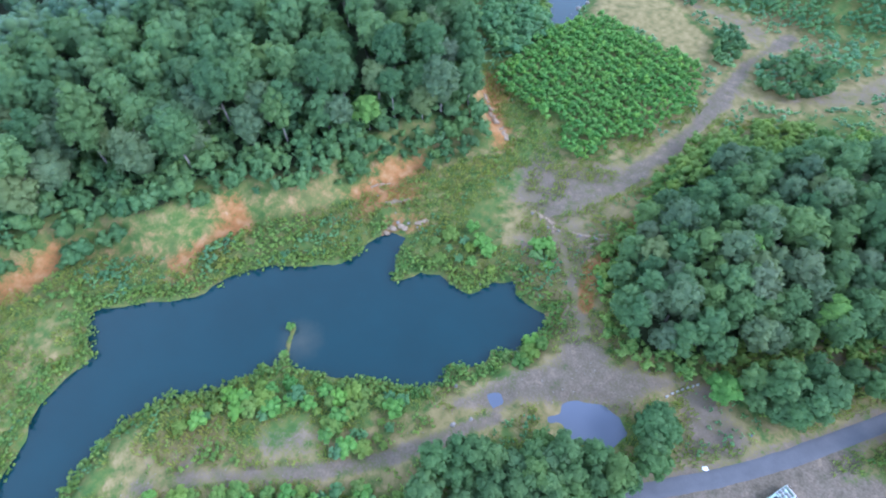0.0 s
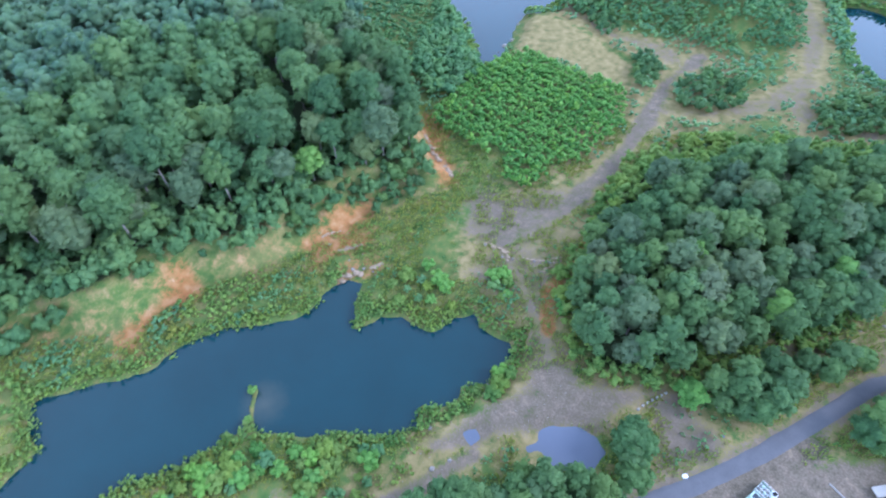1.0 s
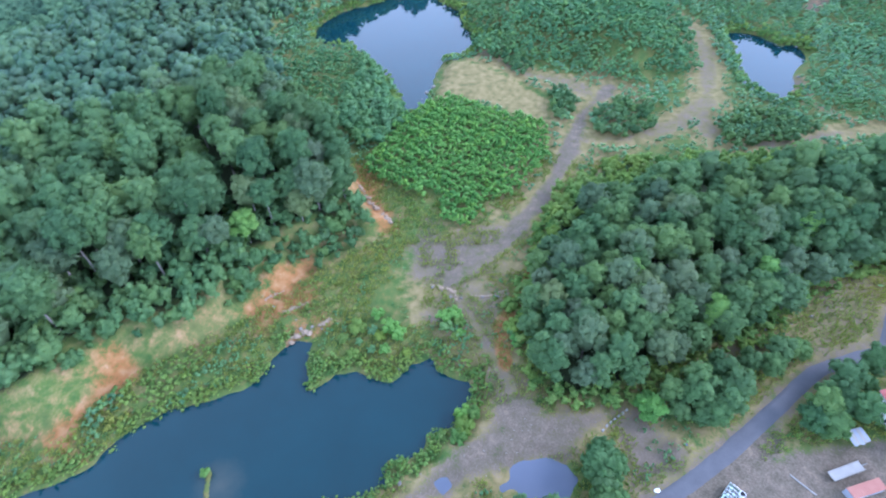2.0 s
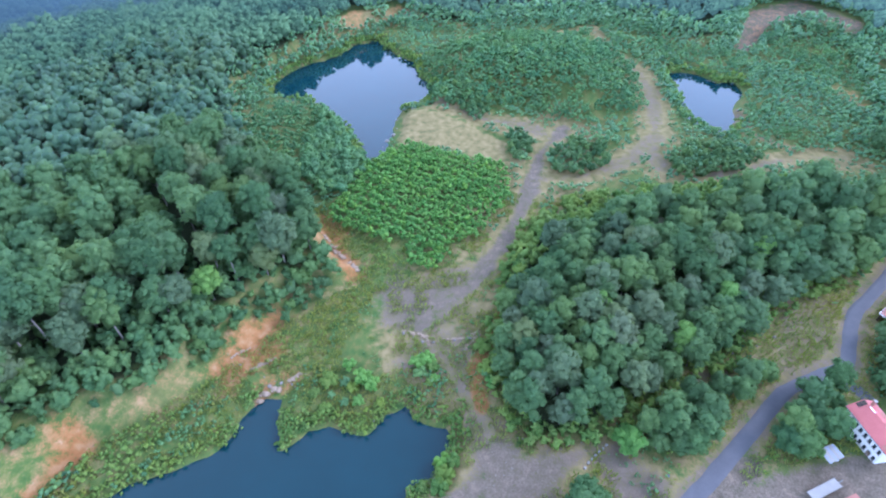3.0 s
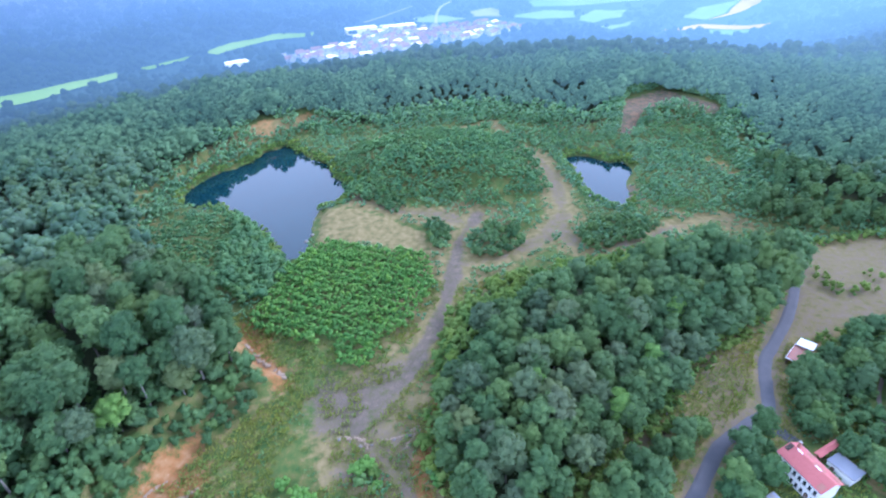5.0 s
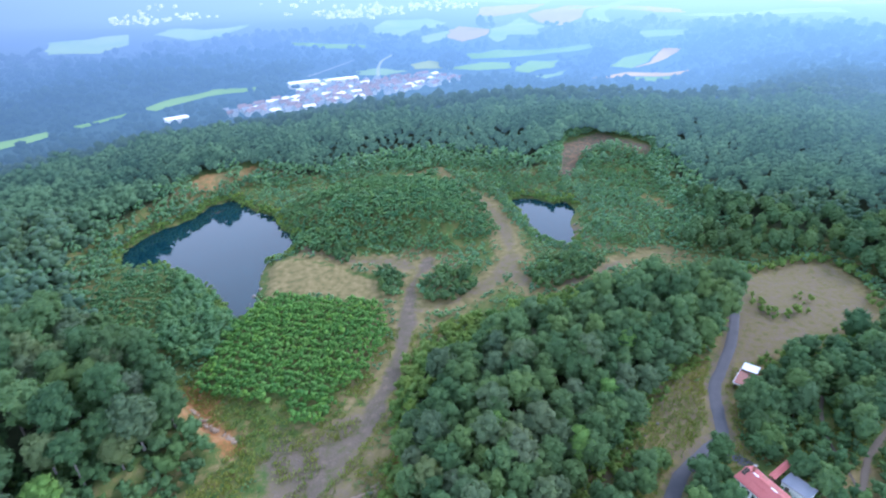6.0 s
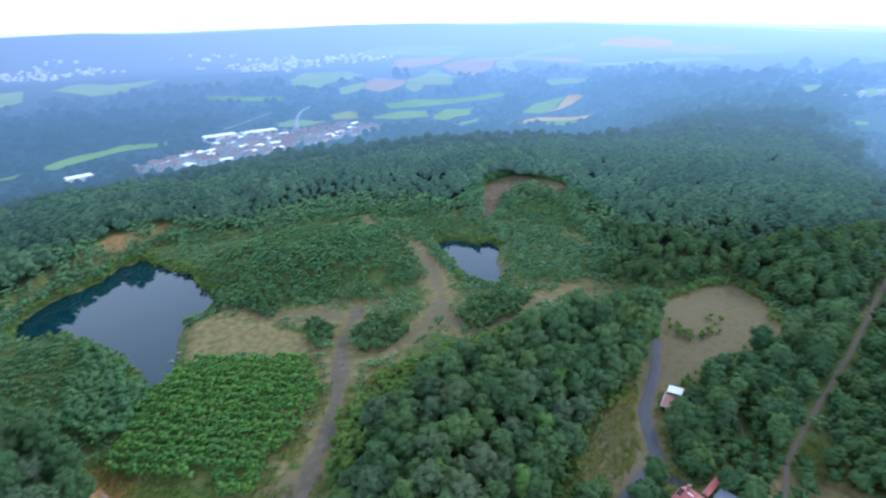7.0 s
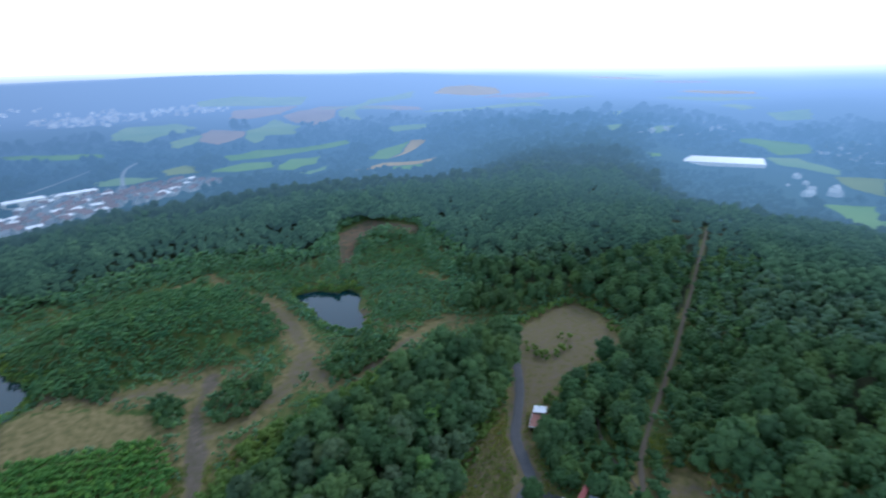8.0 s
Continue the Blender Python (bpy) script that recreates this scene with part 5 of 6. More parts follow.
def gable_wall(length, width, eave, ridge, foot=-0.6):
    """The body of a house below a gable roof."""
    bm = bmesh.new()
    hw, hl = width / 2, length / 2
    section = [(-hw, foot), (hw, foot), (hw, eave - 0.2), (0, ridge - 0.2), (-hw, eave - 0.2)]
    a = [bm.verts.new((-hl, y, z)) for y, z in section]
    b = [bm.verts.new((hl, y, z)) for y, z in section]
    for i in range(5):
        j = (i + 1) % 5
        bm.faces.new((a[i], a[j], b[j], b[i]))
    bm.faces.new(a)
    bm.faces.new(b)
    bmesh.ops.recalc_face_normals(bm, faces=bm.faces)
    return bm


def window(parent, at, size, side):
    """A window on a long wall: frame, pane and sill."""
    w, h = size
    f = part("window", block((w + 0.16, 0.10, h + 0.16), at), MAT["white_paint"], parent)
    part("pane", block((w, 0.05, h), (at[0], at[1] + side * 0.05, at[2]), bevel=0), MAT["glass"], f)
    part("sill", block((w + 0.3, 0.22, 0.06), (at[0], at[1] + side * 0.1, at[2] - h / 2 - 0.1), bevel=0.01), MAT["concrete"], f)


def quarry_house():
    base = new("house")
    tagged(base, "derelict white house with a long red metal roof", "house")
    length, width, eave, ridge = 11.4, 6.2, 6.0, 7.5
    part("wall", gable_wall(length, width, eave, ridge), MAT["white_paint"], base, "weathered white rendered walls")
    roof = part("roof", gable(length, width, eave, ridge, 0.16, 0.45), MAT["red_roof"], base, "faded red metal roof with pale laps")
    rng = random.Random(4)
    slope = math.degrees(math.atan2(ridge - eave, width / 2))
    for side in (-1, 1):
        for k in range(8):
            for row in range(2):
                bm = block((length / 8 - 0.06, 1.66, 0.05), (0, 0, 0), 0, 0.012)
                u = width / 4 + (row - 0.5) * 1.66
                bmesh.ops.transform(bm, matrix=pose(-length / 2 + (k + 0.5) * length / 8, side * (u + 0.1), ridge - (u + 0.1) * (ridge - eave) / (width / 2) + 0.055 + rng.uniform(0, 0.03), -side * slope, 0, rng.uniform(-0.8, 0.8)), verts=bm.verts)
                part("sheet", bm, MAT["red_roof"] if rng.random() > 0.12 else MAT["rust"], roof)
    for k in range(7):
        part("ridge_cap", block((length / 7 - 0.05, 0.34, 0.08), (-length / 2 + (k + 0.5) * length / 7, 0, ridge + 0.1), rng.uniform(-1, 1)), MAT["tin"] if k % 3 == 1 else MAT["red_roof"], roof)
    # A dark plate paints the sooty, shaded inside of the burnt hole.
    hole = part("broken_gable", block((1.1, 2.0, 0.1), (-length / 2 + 0.35, -0.9, ridge - 0.28), 0, 0.02, slope), MAT["dark"], base, "dark plate standing for a charred hole in the roof end")
    for k in range(4):
        part("rafter", block((0.1, 1.9, 0.12), (-length / 2 - 0.1 + 0.3 * k, -0.9, ridge - 0.2), 0, 0.01, slope), MAT["wood"], hole)
    chimney = part("chimney", block((0.6, 0.6, 2.2), (-length / 2 + 1.2, 1.0, ridge + 0.4)), MAT["rust"], base, "short brick chimney")
    part("cap", block((0.75, 0.75, 0.12), (-length / 2 + 1.2, 1.0, ridge + 1.55)), MAT["concrete"], chimney)
    for side in (-1, 1):
        for k in range(8):
            for z in (1.5, 4.2):
                window(base, (-length / 2 + 0.9 + k * (length - 1.8) / 7, side * (width / 2 + 0.03), z), (0.72, 1.25), side)
        part("gutter", rod(0.07, length + 0.8, (0, side * (width / 2 + 0.48), eave - 0.28), 0, 90, 0, 8), MAT["steel"], base)
    part("door", block((1.0, 0.1, 2.05), (length / 2 - 2.3, -width / 2 - 0.06, 0.75)), MAT["wood"], base)
    base.matrix_basis = pose(87.0, 74.4, float(height(87, 74.4)), 0, 0, -74)


def annex():
    base = new("outbuilding")
    tagged(base, "low outbuilding with a flat grey felt roof", "outbuilding")
    part("wall", block((6.2, 4.2, 3.2), (0, 0, 1.1), 0, 0.02), MAT["white_paint"], base)
    part("roof", block((6.7, 4.7, 0.16), (0, 0, 2.78), 0, 0.03, 2), MAT["grey_roof"], base)
    for k in (-1, 1):
        part("kerb", block((6.7, 0.14, 0.14), (0, k * 2.28, 2.9 + k * 0.08), 0, 0.02), MAT["concrete"], base)
    part("door", block((0.95, 0.08, 2.0), (-1.5, -2.13, 1.0)), MAT["wood"], base)
    base.matrix_basis = pose(98.3, 76.2, float(height(98.3, 76.2)), 0, 0, -67)
    base = new("covered_walkway")
    tagged(base, "narrow covered walkway with a red metal roof", "walkway")
    part("roof", gable(8.0, 1.3, 3.6, 4.0, 0.1, 0.2), MAT["red_roof"], base)
    for k in range(4):
        for s in (-1, 1):
            part("post", block((0.14, 0.14, 3.9), (-3.6 + k * 2.4, s * 0.6, 1.6)), MAT["wood"], base)
    part("wall", block((7.8, 0.1, 1.6), (0, 0.62, 0.6), 0, 0.01), MAT["rust"], base)
    base.matrix_basis = pose(96.4, 80.7, float(height(96.4, 80.7)), 0, 0, 24)


def road_shed():
    base = new("shed")
    tagged(base, "open shed with rust-brown roof and white tin end roof", "shed")
    for k in range(5):
        for s in (-1, 1):
            part("post", block((0.16, 0.16, 3.6), (-4.4 + k * 1.9, s * 2.2, 1.2)), MAT["wood"], base)
    part("wall", block((8.2, 0.12, 2.4), (-0.6, 2.25, 1.0), 0, 0.01), MAT["wood"], base)
    roof = part("roof", block((8.6, 5.2, 0.12), (-0.8, 0, 2.85), 0, 0.02, 4), MAT["rust"], base, "rust-brown corrugated roof")
    for k in range(8):
        part("batten", block((0.08, 5.2, 0.07), (-4.7 + k * 1.1, 0, 2.95), 0, 0.01, 4), MAT["steel"], roof)
    part("fascia", block((0.12, 5.4, 0.3), (-5.15, 0, 2.85), 0, 0.02, 4), MAT["tin"], base, "pale fascia board")
    part("fascia", block((8.6, 0.12, 0.26), (-0.8, 2.66, 2.98), 0, 0.02), MAT["tin"], base)
    top = part("end_roof", block((4.0, 4.6, 0.10), (4.3, 0.1, 3.75), 0, 0.02, -3), MAT["tin"], base, "bright white tin roof")
    for k in range(6):
        part("rib", block((0.06, 4.6, 0.05), (2.7 + k * 0.64, 0.1, 3.81), 0, 0.01, -3), MAT["tin"], top)
    part("end_wall", block((3.6, 0.12, 3.4), (4.3, 2.2, 1.9), 0, 0.01), MAT["wood"], base)
    part("end_wall", block((0.12, 4.2, 3.4), (6.1, 0.1, 1.9), 0, 0.01), MAT["wood"], base)
    part("end_wall", block((0.12, 4.2, 1.0), (2.4, 0.1, 3.2), 0, 0.01), MAT["wood"], base)
    base.matrix_basis = pose(110.6, 113.9, float(height(110.6, 113.9)), 0, 0, 40)


def shelter():
    base = new("shelter")
    tagged(base, "small shelter with a tattered white tin roof", "shelter")
    for sx in (-1, 1):
        for sy in (-1, 1):
            part("post", block((0.12, 0.12, 2.8), (sx * 1.9, sy * 1.5, 1.0)), MAT["wood"], base)
    rng = random.Random(7)
    for k in range(5):
        part("roof_sheet", block((0.86, 3.6 - rng.uniform(0, 0.6), 0.05), (-1.75 + k * 0.87, rng.uniform(-0.15, 0.15), 2.45 + 0.03 * (k % 2)), rng.uniform(-3, 3), 0.01, rng.uniform(2, 5)), MAT["concrete"] if k % 2 else MAT["grey_roof"], base)
    for s in (-1, 1):
        part("beam", block((4.0, 0.12, 0.16), (0, s * 1.5, 2.33 + s * 0.1)), MAT["wood"], base)
    part("back_wall", block((3.9, 0.08, 1.9), (0, 1.55, 0.9), 0, 0.01), MAT["rust"], base)
    base.matrix_basis = pose(75.9, 68.4, float(height(75.9, 68.4)), 0, 0, 24)


def wheel(parent, at, r=0.5):
    t = part("wheel", rod(r, 0.3, at, 90, 0, 0, 18), MAT["rubber"], parent)
    part("rim", rod(r * 0.55, 0.34, at, 90, 0, 0, 12), MAT["steel"], t)


def trailer():
    base = new("trailer")
    tagged(base, "long flatbed trailer with a pale weathered deck", "trailer")
    part("deck", block((8.0, 2.0, 0.22), (0, 0, 1.05), 0, 0.03), MAT["concrete"], base)
    for s in (-1, 1):
        part("side_rail", block((8.0, 0.1, 0.26), (0, s * 1.02, 1.2), 0, 0.02), MAT["concrete"], base)
        part("chassis", block((7.4, 0.14, 0.24), (0, s * 0.45, 0.82), 0, 0.02), MAT["steel"], base)
        for k in (-2.6, -1.5, 2.6):
            wheel(base, (k, s * 0.85, 0.48), 0.46)
    part("drawbar", block((1.8, 0.16, 0.16), (4.7, 0, 0.8)), MAT["steel"], base)
    base.matrix_basis = pose(72.2, 60.6, float(height(72.2, 60.6)) + 0.02, 0, 0, 29)


def rusty_container():
    base = new("container")
    tagged(base, "low steel container with a red-brown rusty roof", "container")
    part("body", block((8.0, 2.3, 2.0), (0, 0, 1.0), 0, 0.04), MAT["grey_roof"], base)
    top = part("roof", block((8.1, 2.4, 0.1), (0, 0, 2.05), 0, 0.02), MAT["rust"], base, "red-brown rusty roof")
    for k in range(12):
        part("rib", block((0.1, 2.3, 0.06), (-3.7 + k * 0.67, 0, 2.12), 0, 0.01), MAT["rust"], top)
    for s in (-1, 1):
        part("door", block((0.06, 1.05, 1.8), (4.03, s * 0.56, 1.0), 0, 0.01), MAT["rust"], base)
    base.matrix_basis = pose(74.6, 57.0, float(height(74.6, 57.0)) + 0.02, 0, 0, 27)
    ob = part("pipe", rod(0.16, 5.6, (0, 0, 0.16), 0, 90, 0, 12), MAT["concrete"], None)
    tagged(ob, "pale concrete pipe lying on the yard", "pipe")
    ob.matrix_basis = pose(63.1, 56.2, float(height(63.1, 56.2)), 0, 0, -38)


def old_truck():
    base = new("truck")
    tagged(base, "old pale green truck with a glazed cab and loaded bed", "truck")
    part("chassis", block((6.4, 1.0, 0.3), (0, 0, 0.8)), MAT["steel"], base)
    cab = part("cab", block((1.9, 2.3, 1.5), (-1.0, 0, 1.75), 0, 0.12), MAT["truck_green"], base, "pale green cab")
    part("windscreen", block((0.06, 1.9, 0.7), (-0.03, 0, 2.1), 0, 0.01), MAT["glass"], cab)
    part("roof_hatch", block((1.2, 1.5, 0.06), (-1.0, 0, 2.53), 0, 0.02), MAT["glass"], cab)
    for s in (-1, 1):
        part("side_window", block((0.9, 0.05, 0.6), (-1.0, s * 1.16, 2.1), 0, 0.01), MAT["glass"], cab)
        part("bed_side", block((3.0, 0.08, 0.6), (1.7, s * 1.15, 1.4), 0, 0.02), MAT["truck_green"], base)
        for k in (-2.2, 0.9, 2.2):
            wheel(base, (k, s * 1.0, 0.5), 0.5)
    part("rear_bed", block((2.2, 2.3, 0.9), (-3.0, 0, 1.5), 0, 0.06), MAT["truck_green"], base)
    part("bed", block((3.0, 2.3, 0.12), (1.7, 0, 1.1)), MAT["steel"], base)
    part("tailgate", block((0.08, 2.3, 0.6), (3.2, 0, 1.4), 0, 0.02), MAT["truck_green"], base)
    for k in range(4):
        part("hoop", block((0.07, 2.4, 0.07), (0.4 + k * 0.9, 0, 2.3), 0, 0.01), MAT["tin"], base)
        for s in (-1, 1):
            part("stake", block((0.07, 0.07, 1.1), (0.4 + k * 0.9, s * 1.17, 1.8), 0, 0.01), MAT["tin"], base)
    rng = random.Random(9)
    for k in range(6):
        part("sack", block((0.75, 0.55, 0.45), (0.7 + (k % 3) * 0.9, -0.45 + (k // 3) * 0.8, 1.4 + rng.uniform(0, 0.1)), rng.uniform(-25, 25), 0.14), MAT["truck_green"] if k % 2 else MAT["concrete"], base, "pale bundle")
    base.matrix_basis = pose(46.6, 49.6, float(height(46.6, 49.6)) + 0.02, 0, 0, 56)
    drum = new("drum")
    tagged(drum, "upright white drum with a dark open top", "drum")
    bm = rod(0.62, 1.5, (0, 0, 0.75), sides=20)
    part("shell", bm, MAT["tin"], drum)
    # The shell is capped; a dark disc paints the shade inside it.
    part("opening", rod(0.52, 0.05, (0, 0, 1.5), sides=20), MAT["dark"], drum, "dark disc painted as the shaded open mouth")
    part("hoop", rod(0.65, 0.06, (0, 0, 1.1), sides=20), MAT["tin"], drum)
    drum.matrix_basis = pose(49.9, 51.2, float(height(49.9, 51.2)) + 0.1, 0, 0, 0)


def boulder(seed, size):
    bm = bmesh.new()
    bmesh.ops.create_icosphere(bm, subdivisions=2, radius=size)
    rng = np.random.RandomState(seed)
    k = rng.randn(5, 3)
    for v in bm.verts:
        d = np.array(v.co) / size
        w = sum(math.sin(float(d @ k[i]) * (1.5 + i) + i) for i in range(5)) / 5
        v.co = Vector(v.co) * (1 + 0.35 * w)
        v.co.z *= 0.65
    return bm


LEDGES = [([(-27.5, 95.8), (-22.6, 94.9), (-20.3, 93.6), (-19.0, 90.6)], 0.8),
          ([(-73.1, 81.7), (-71.6, 83.8), (-69.9, 85.6)], 0.7),
          ([(-66.4, 78.7), (-63.9, 80.6), (-61.4, 82.7)], 0.9),
          ([(-61.7, 71.0), (-60.2, 72.8), (-57.5, 74.2)], 1.3),
          ([(-54.7, 76.5), (-51.6, 79.3)], 1.0),
          ([(-14.9, 92.9), (-9.6, 93.9), (-5.1, 97.0)], 0.6),
          ([(-9.1, 90.0), (-6.9, 93.8), (-5.0, 96.4)], 0.6),
          ([(-60.9, 132.4), (-56.0, 126.8), (-52.3, 123.5)], 1.2),
          ([(-50.0, 121.7), (-46.5, 118.6)], 1.3)]


def rock_ledges():
    """Low steps of pale broken rock, each a row of jagged rocks."""
    for k, (line, size) in enumerate(LEDGES):
        rng = np.random.RandomState(300 + k)
        mid = np.mean(line, 0)
        mz = float(height(*mid))
        base = new("rock_ledge")
        base.matrix_basis = pose(float(mid[0]), float(mid[1]), mz)
        tagged(base, "low ledge of pale broken rock in the quarry bank", "rock ledge", "rock ledges")
        for (ax, ay), (bx, by) in zip(line, line[1:]):
            for t in np.arange(0, 1, 0.7 * size / max(0.7, math.hypot(bx - ax, by - ay))):
                px_, py_ = ax + (bx - ax) * t + rng.uniform(-0.5, 0.5) * size, ay + (by - ay) * t + rng.uniform(-0.5, 0.5) * size
                r = size * rng.uniform(0.35, 0.8)
                v, f = lump(rng, 1, np.array([px_ - mid[0], py_ - mid[1], float(height(px_, py_)) - mz + r * 0.15]), np.array([r * rng.uniform(0.8, 1.6), r, r * 0.6]), 0.5)
                mesh_object("rock", v, f, MAT["pale_rock"], False, base)


def stones():
    rng = random.Random(12)
    kinds = []
    for k in range(4):
        me = bpy.data.meshes.new("boulder")
        bm = boulder(k, 1.0)
        bm.to_mesh(me)
        bm.free()
        me.materials.append(MAT["stone"])
        kinds.append(me)
    near_lake = [(-53, 221), (-51.5, 213), (-52, 208), (-54, 203), (-55, 198), (-39, 241), (-42, 243), (-37, 243), (103, 240), (100, 228)]
    on_floor = [(-60, 75), (-57, 76), (-54, 76), (-62, 77), (-66, 84), (-70, 80), (-27, 95), (-24, 94), (-21, 92), (-18, 92), (-12, 93), (-8, 94), (-30, 68), (-13, 55), (-20, 43), (-22, 40), (-15, 34), (-18, 31), (70, 100), (76, 104), (82, 106), (63, 97)]
    for spots, label, size in ((near_lake, "dark boulder at the edge of the far lake", 0.9), (on_floor, "pale boulder on the quarry floor", 0.55)):
        for px_, py_ in spots:
            ob = new("boulder", kinds[rng.randrange(4)])
            s = size * rng.uniform(0.4, 1.3)
            z = max(float(height(px_, py_)), -3.1)
            ob.matrix_basis = pose(px_, py_, z + 0.1 * s, 0, 0, rng.uniform(0, 360)) @ Matrix.Diagonal((s, s * rng.uniform(0.7, 1.2), s, 1))
            tagged(ob, label, "boulder", "boulders")
    first = part("concrete_block", block((0.7, 0.5, 0.5), (0, 0, 0.2), 0, 0.06), MAT["concrete"], None)
    tagged(first, "pale concrete block in a row closing the track", "concrete block", "concrete blocks")
    for k in range(7):
        bx, by = 21.3 + 5.5 * k / 6, 60.1 + 6.4 * (k / 6) ** 0.85
        m = pose(bx, by, float(height(bx, by)), 0, 0, 50 + rng.uniform(-12, 12))
        if k == 0:
            first.matrix_basis = m
        else:
            copy_thing(first, m)
    ob = new("boulder", kinds[1].copy())
    ob.data.materials[0] = MAT["tin"]
    ob.matrix_basis = pose(32.7, 48.9, float(height(32.7, 48.9)), 0, 0, 20) @ Matrix.Diagonal((0.7, 0.5, 0.6, 1))
    tagged(ob, "white sack lying beside the road", "sack")
    # loose stones that nobody could count
    vs = [crown(1, 0.3, 0.3, 1, 0, 1, 1, 0.0), crown(2, 0.25, 0.4, 1, 0, 1, 1, 0.0)]
    gx, gy = scatter(BASIN, 1.9, 31, 0.5)
    ok = np.zeros(len(gx), bool)
    for line in (PLAZA, GREY_BASE, BARE_SOUTH, LOT):
        ok |= depth_in(gx, gy, line) > -2
    ok |= (edge_distance(gx, gy, TRACK, False) < 6) | (depth_in(gx, gy, WASTE) > 0) | (depth_in(gx, gy, COVE_ROCK) > -2)
    ok |= edge_distance(gx, gy, TRACK_SOUTH, False) < 4
    for line in BARE:
        ok |= (depth_in(gx, gy, line) > -1) & (np.hypot(gx, gy) < 180)
    ok &= (np.random.RandomState(5).rand(len(gx)) > 0.35) & (depth_in(gx, gy, PUDDLE) < -0.5)
    gx, gy = gx[ok], gy[ok]
    merge("rubble", vs, gx, gy, np.random.RandomState(6).uniform(0.3, 1.1, len(gx)) ** 1.6, MAT["stone"], "pale rubble strewn over the gravel", "stones", -0.05)


quarry_house()
annex()
road_shed()
shelter()
trailer()
rusty_container()
old_truck()
rock_ledges()
stones()


# ---- the far land ----
FIELDS = []


def field(line, material, label):
    """A meadow or a ploughed field laid on the far land, following its slopes."""
    ring = []
    for (ax, ay), (bx, by) in zip(line, line[1:] + line[:1]):
        n = max(1, int(math.hypot(bx - ax, by - ay) / 14))
        for k in range(n):
            t = k / n
            ring.append((ax + (bx - ax) * t, ay + (by - ay) * t))
    ring = [(p[0] + 9 * float(waves(p[0], p[1], 45, 71)), p[1] + 9 * float(waves(p[0], p[1], 45, 72))) for p in ring]
    xs, ys = [p[0] for p in ring], [p[1] for p in ring]
    gx, gy = np.meshgrid(np.arange(min(xs), max(xs), 16.0), np.arange(min(ys), max(ys), 16.0))
    ok = depth_in(gx, gy, ring) > 5
    pts = [Vector(p) for p in ring] + [Vector((float(a), float(b))) for a, b in zip(gx[ok], gy[ok])]
    n = len(ring)
    v, e, f, *_ = geometry.delaunay_2d_cdt(pts, [(i, (i + 1) % n) for i in range(n)], [], 1, 0.01)
    co = np.array([(p.x, p.y) for p in v])
    z = height(co[:, 0], co[:, 1]) + 2.5
    ob = mesh_object("field", np.column_stack([co, z]), [list(q) for q in f], MAT[material], True)
    tagged(ob, label, "field", kind="structure")
    FIELDS.append(line)


field([(58, 1937), (117, 2127), (278, 2172), (327, 2074), (270, 1913), (180, 1809), (128, 1729), (59, 1799)], "pale_meadow", "pale green meadow below the far town")
field([(182, 1688), (284, 1765), (260, 1635), (196, 1554), (177, 1592)], "pale_meadow", "small pale meadow across the valley")
field([(290, 1789), (361, 1965), (406, 1710), (374, 1625), (290, 1569), (263, 1629)], "soil_field", "pinkish bare field across the valley")
field([(416, 1733), (601, 2081), (596, 1768), (517, 1605), (441, 1615), (383, 1549), (376, 1607)], "pale_meadow", "pale green meadow beyond the valley")
field([(266, 1421), (359, 1463), (477, 1435), (611, 1429), (593, 1378), (499, 1370), (367, 1374), (270, 1372)], "meadow", "long green meadow strip behind the village")
field([(116, 1297), (177, 1344), (204, 1304), (184, 1222), (120, 1230)], "olive_field", "olive grass field beside the village")
field([(192, 1221), (290, 1325), (368, 1305), (332, 1209), (245, 1193)], "meadow", "green meadow behind the village")
field([(331, 1172), (405, 1307), (478, 1294), (431, 1197), (361, 1151)], "meadow", "green meadow at the edge of the woods")
field([(362, 1110), (461, 1166), (373, 1079)], "pale_meadow", "small pale meadow at the edge of the woods")
field([(461, 1056), (537, 1080), (672, 1052), (649, 1031), (564, 1034)], "stubble", "golden stubble field within the woods")
field([(513, 1016), (563, 1030), (644, 1027), (571, 989)], "meadow", "narrow green strip beside a stubble field")
field([(544, 1163), (609, 1238), (715, 1264), (650, 1197), (580, 1132)], "meadow", "green field beside a stubble field")
field([(584, 1130), (650, 1190), (723, 1266), (758, 1238), (735, 1210), (646, 1165)], "stubble", "narrow golden stubble field within the woods")
field([(477, 2230), (542, 2449), (708, 2531), (842, 2515), (656, 2171), (529, 2187)], "soil_field", "hazy pinkish field on the far upland")
field([(653, 2122), (884, 2328), (969, 2215), (835, 2057), (788, 1947), (639, 1760), (627, 1929)], "soil_field", "hazy pinkish field on the far upland")
field([(830, 2020), (1144, 2393), (1454, 2500), (1371, 2375), (1091, 2252), (899, 2010), (820, 1782), (788, 1856)], "pale_meadow", "long hazy meadow on the far upland")
field([(461, 2800), (639, 2845), (966, 2719), (868, 2544), (615, 2629), (452, 2680)], "pale_meadow", "hazy green meadow on the far upland")
field([(-197, 1759), (-87, 1648), (31, 1584), (22, 1548), (-86, 1564), (-192, 1699)], "meadow", "long green meadow strip across the valley")
field([(794, 1555), (856, 1556), (943, 1512), (862, 1421), (774, 1430)], "pale_meadow", "hazy pale meadow in the far woods")
field([(-9, 1272), (27, 1290), (73, 1258), (100, 1214), (56, 1199), (1, 1236)], "pale_meadow", "pale meadow on the valley floor")
field([(1055, 899), (1108, 892), (1038, 825), (992, 825)], "pale_meadow", "hazy clearing in the eastern woods")
field([(1476, 1247), (1547, 1236), (1353, 1103)], "pale_meadow", "small hazy clearing in the far woods")
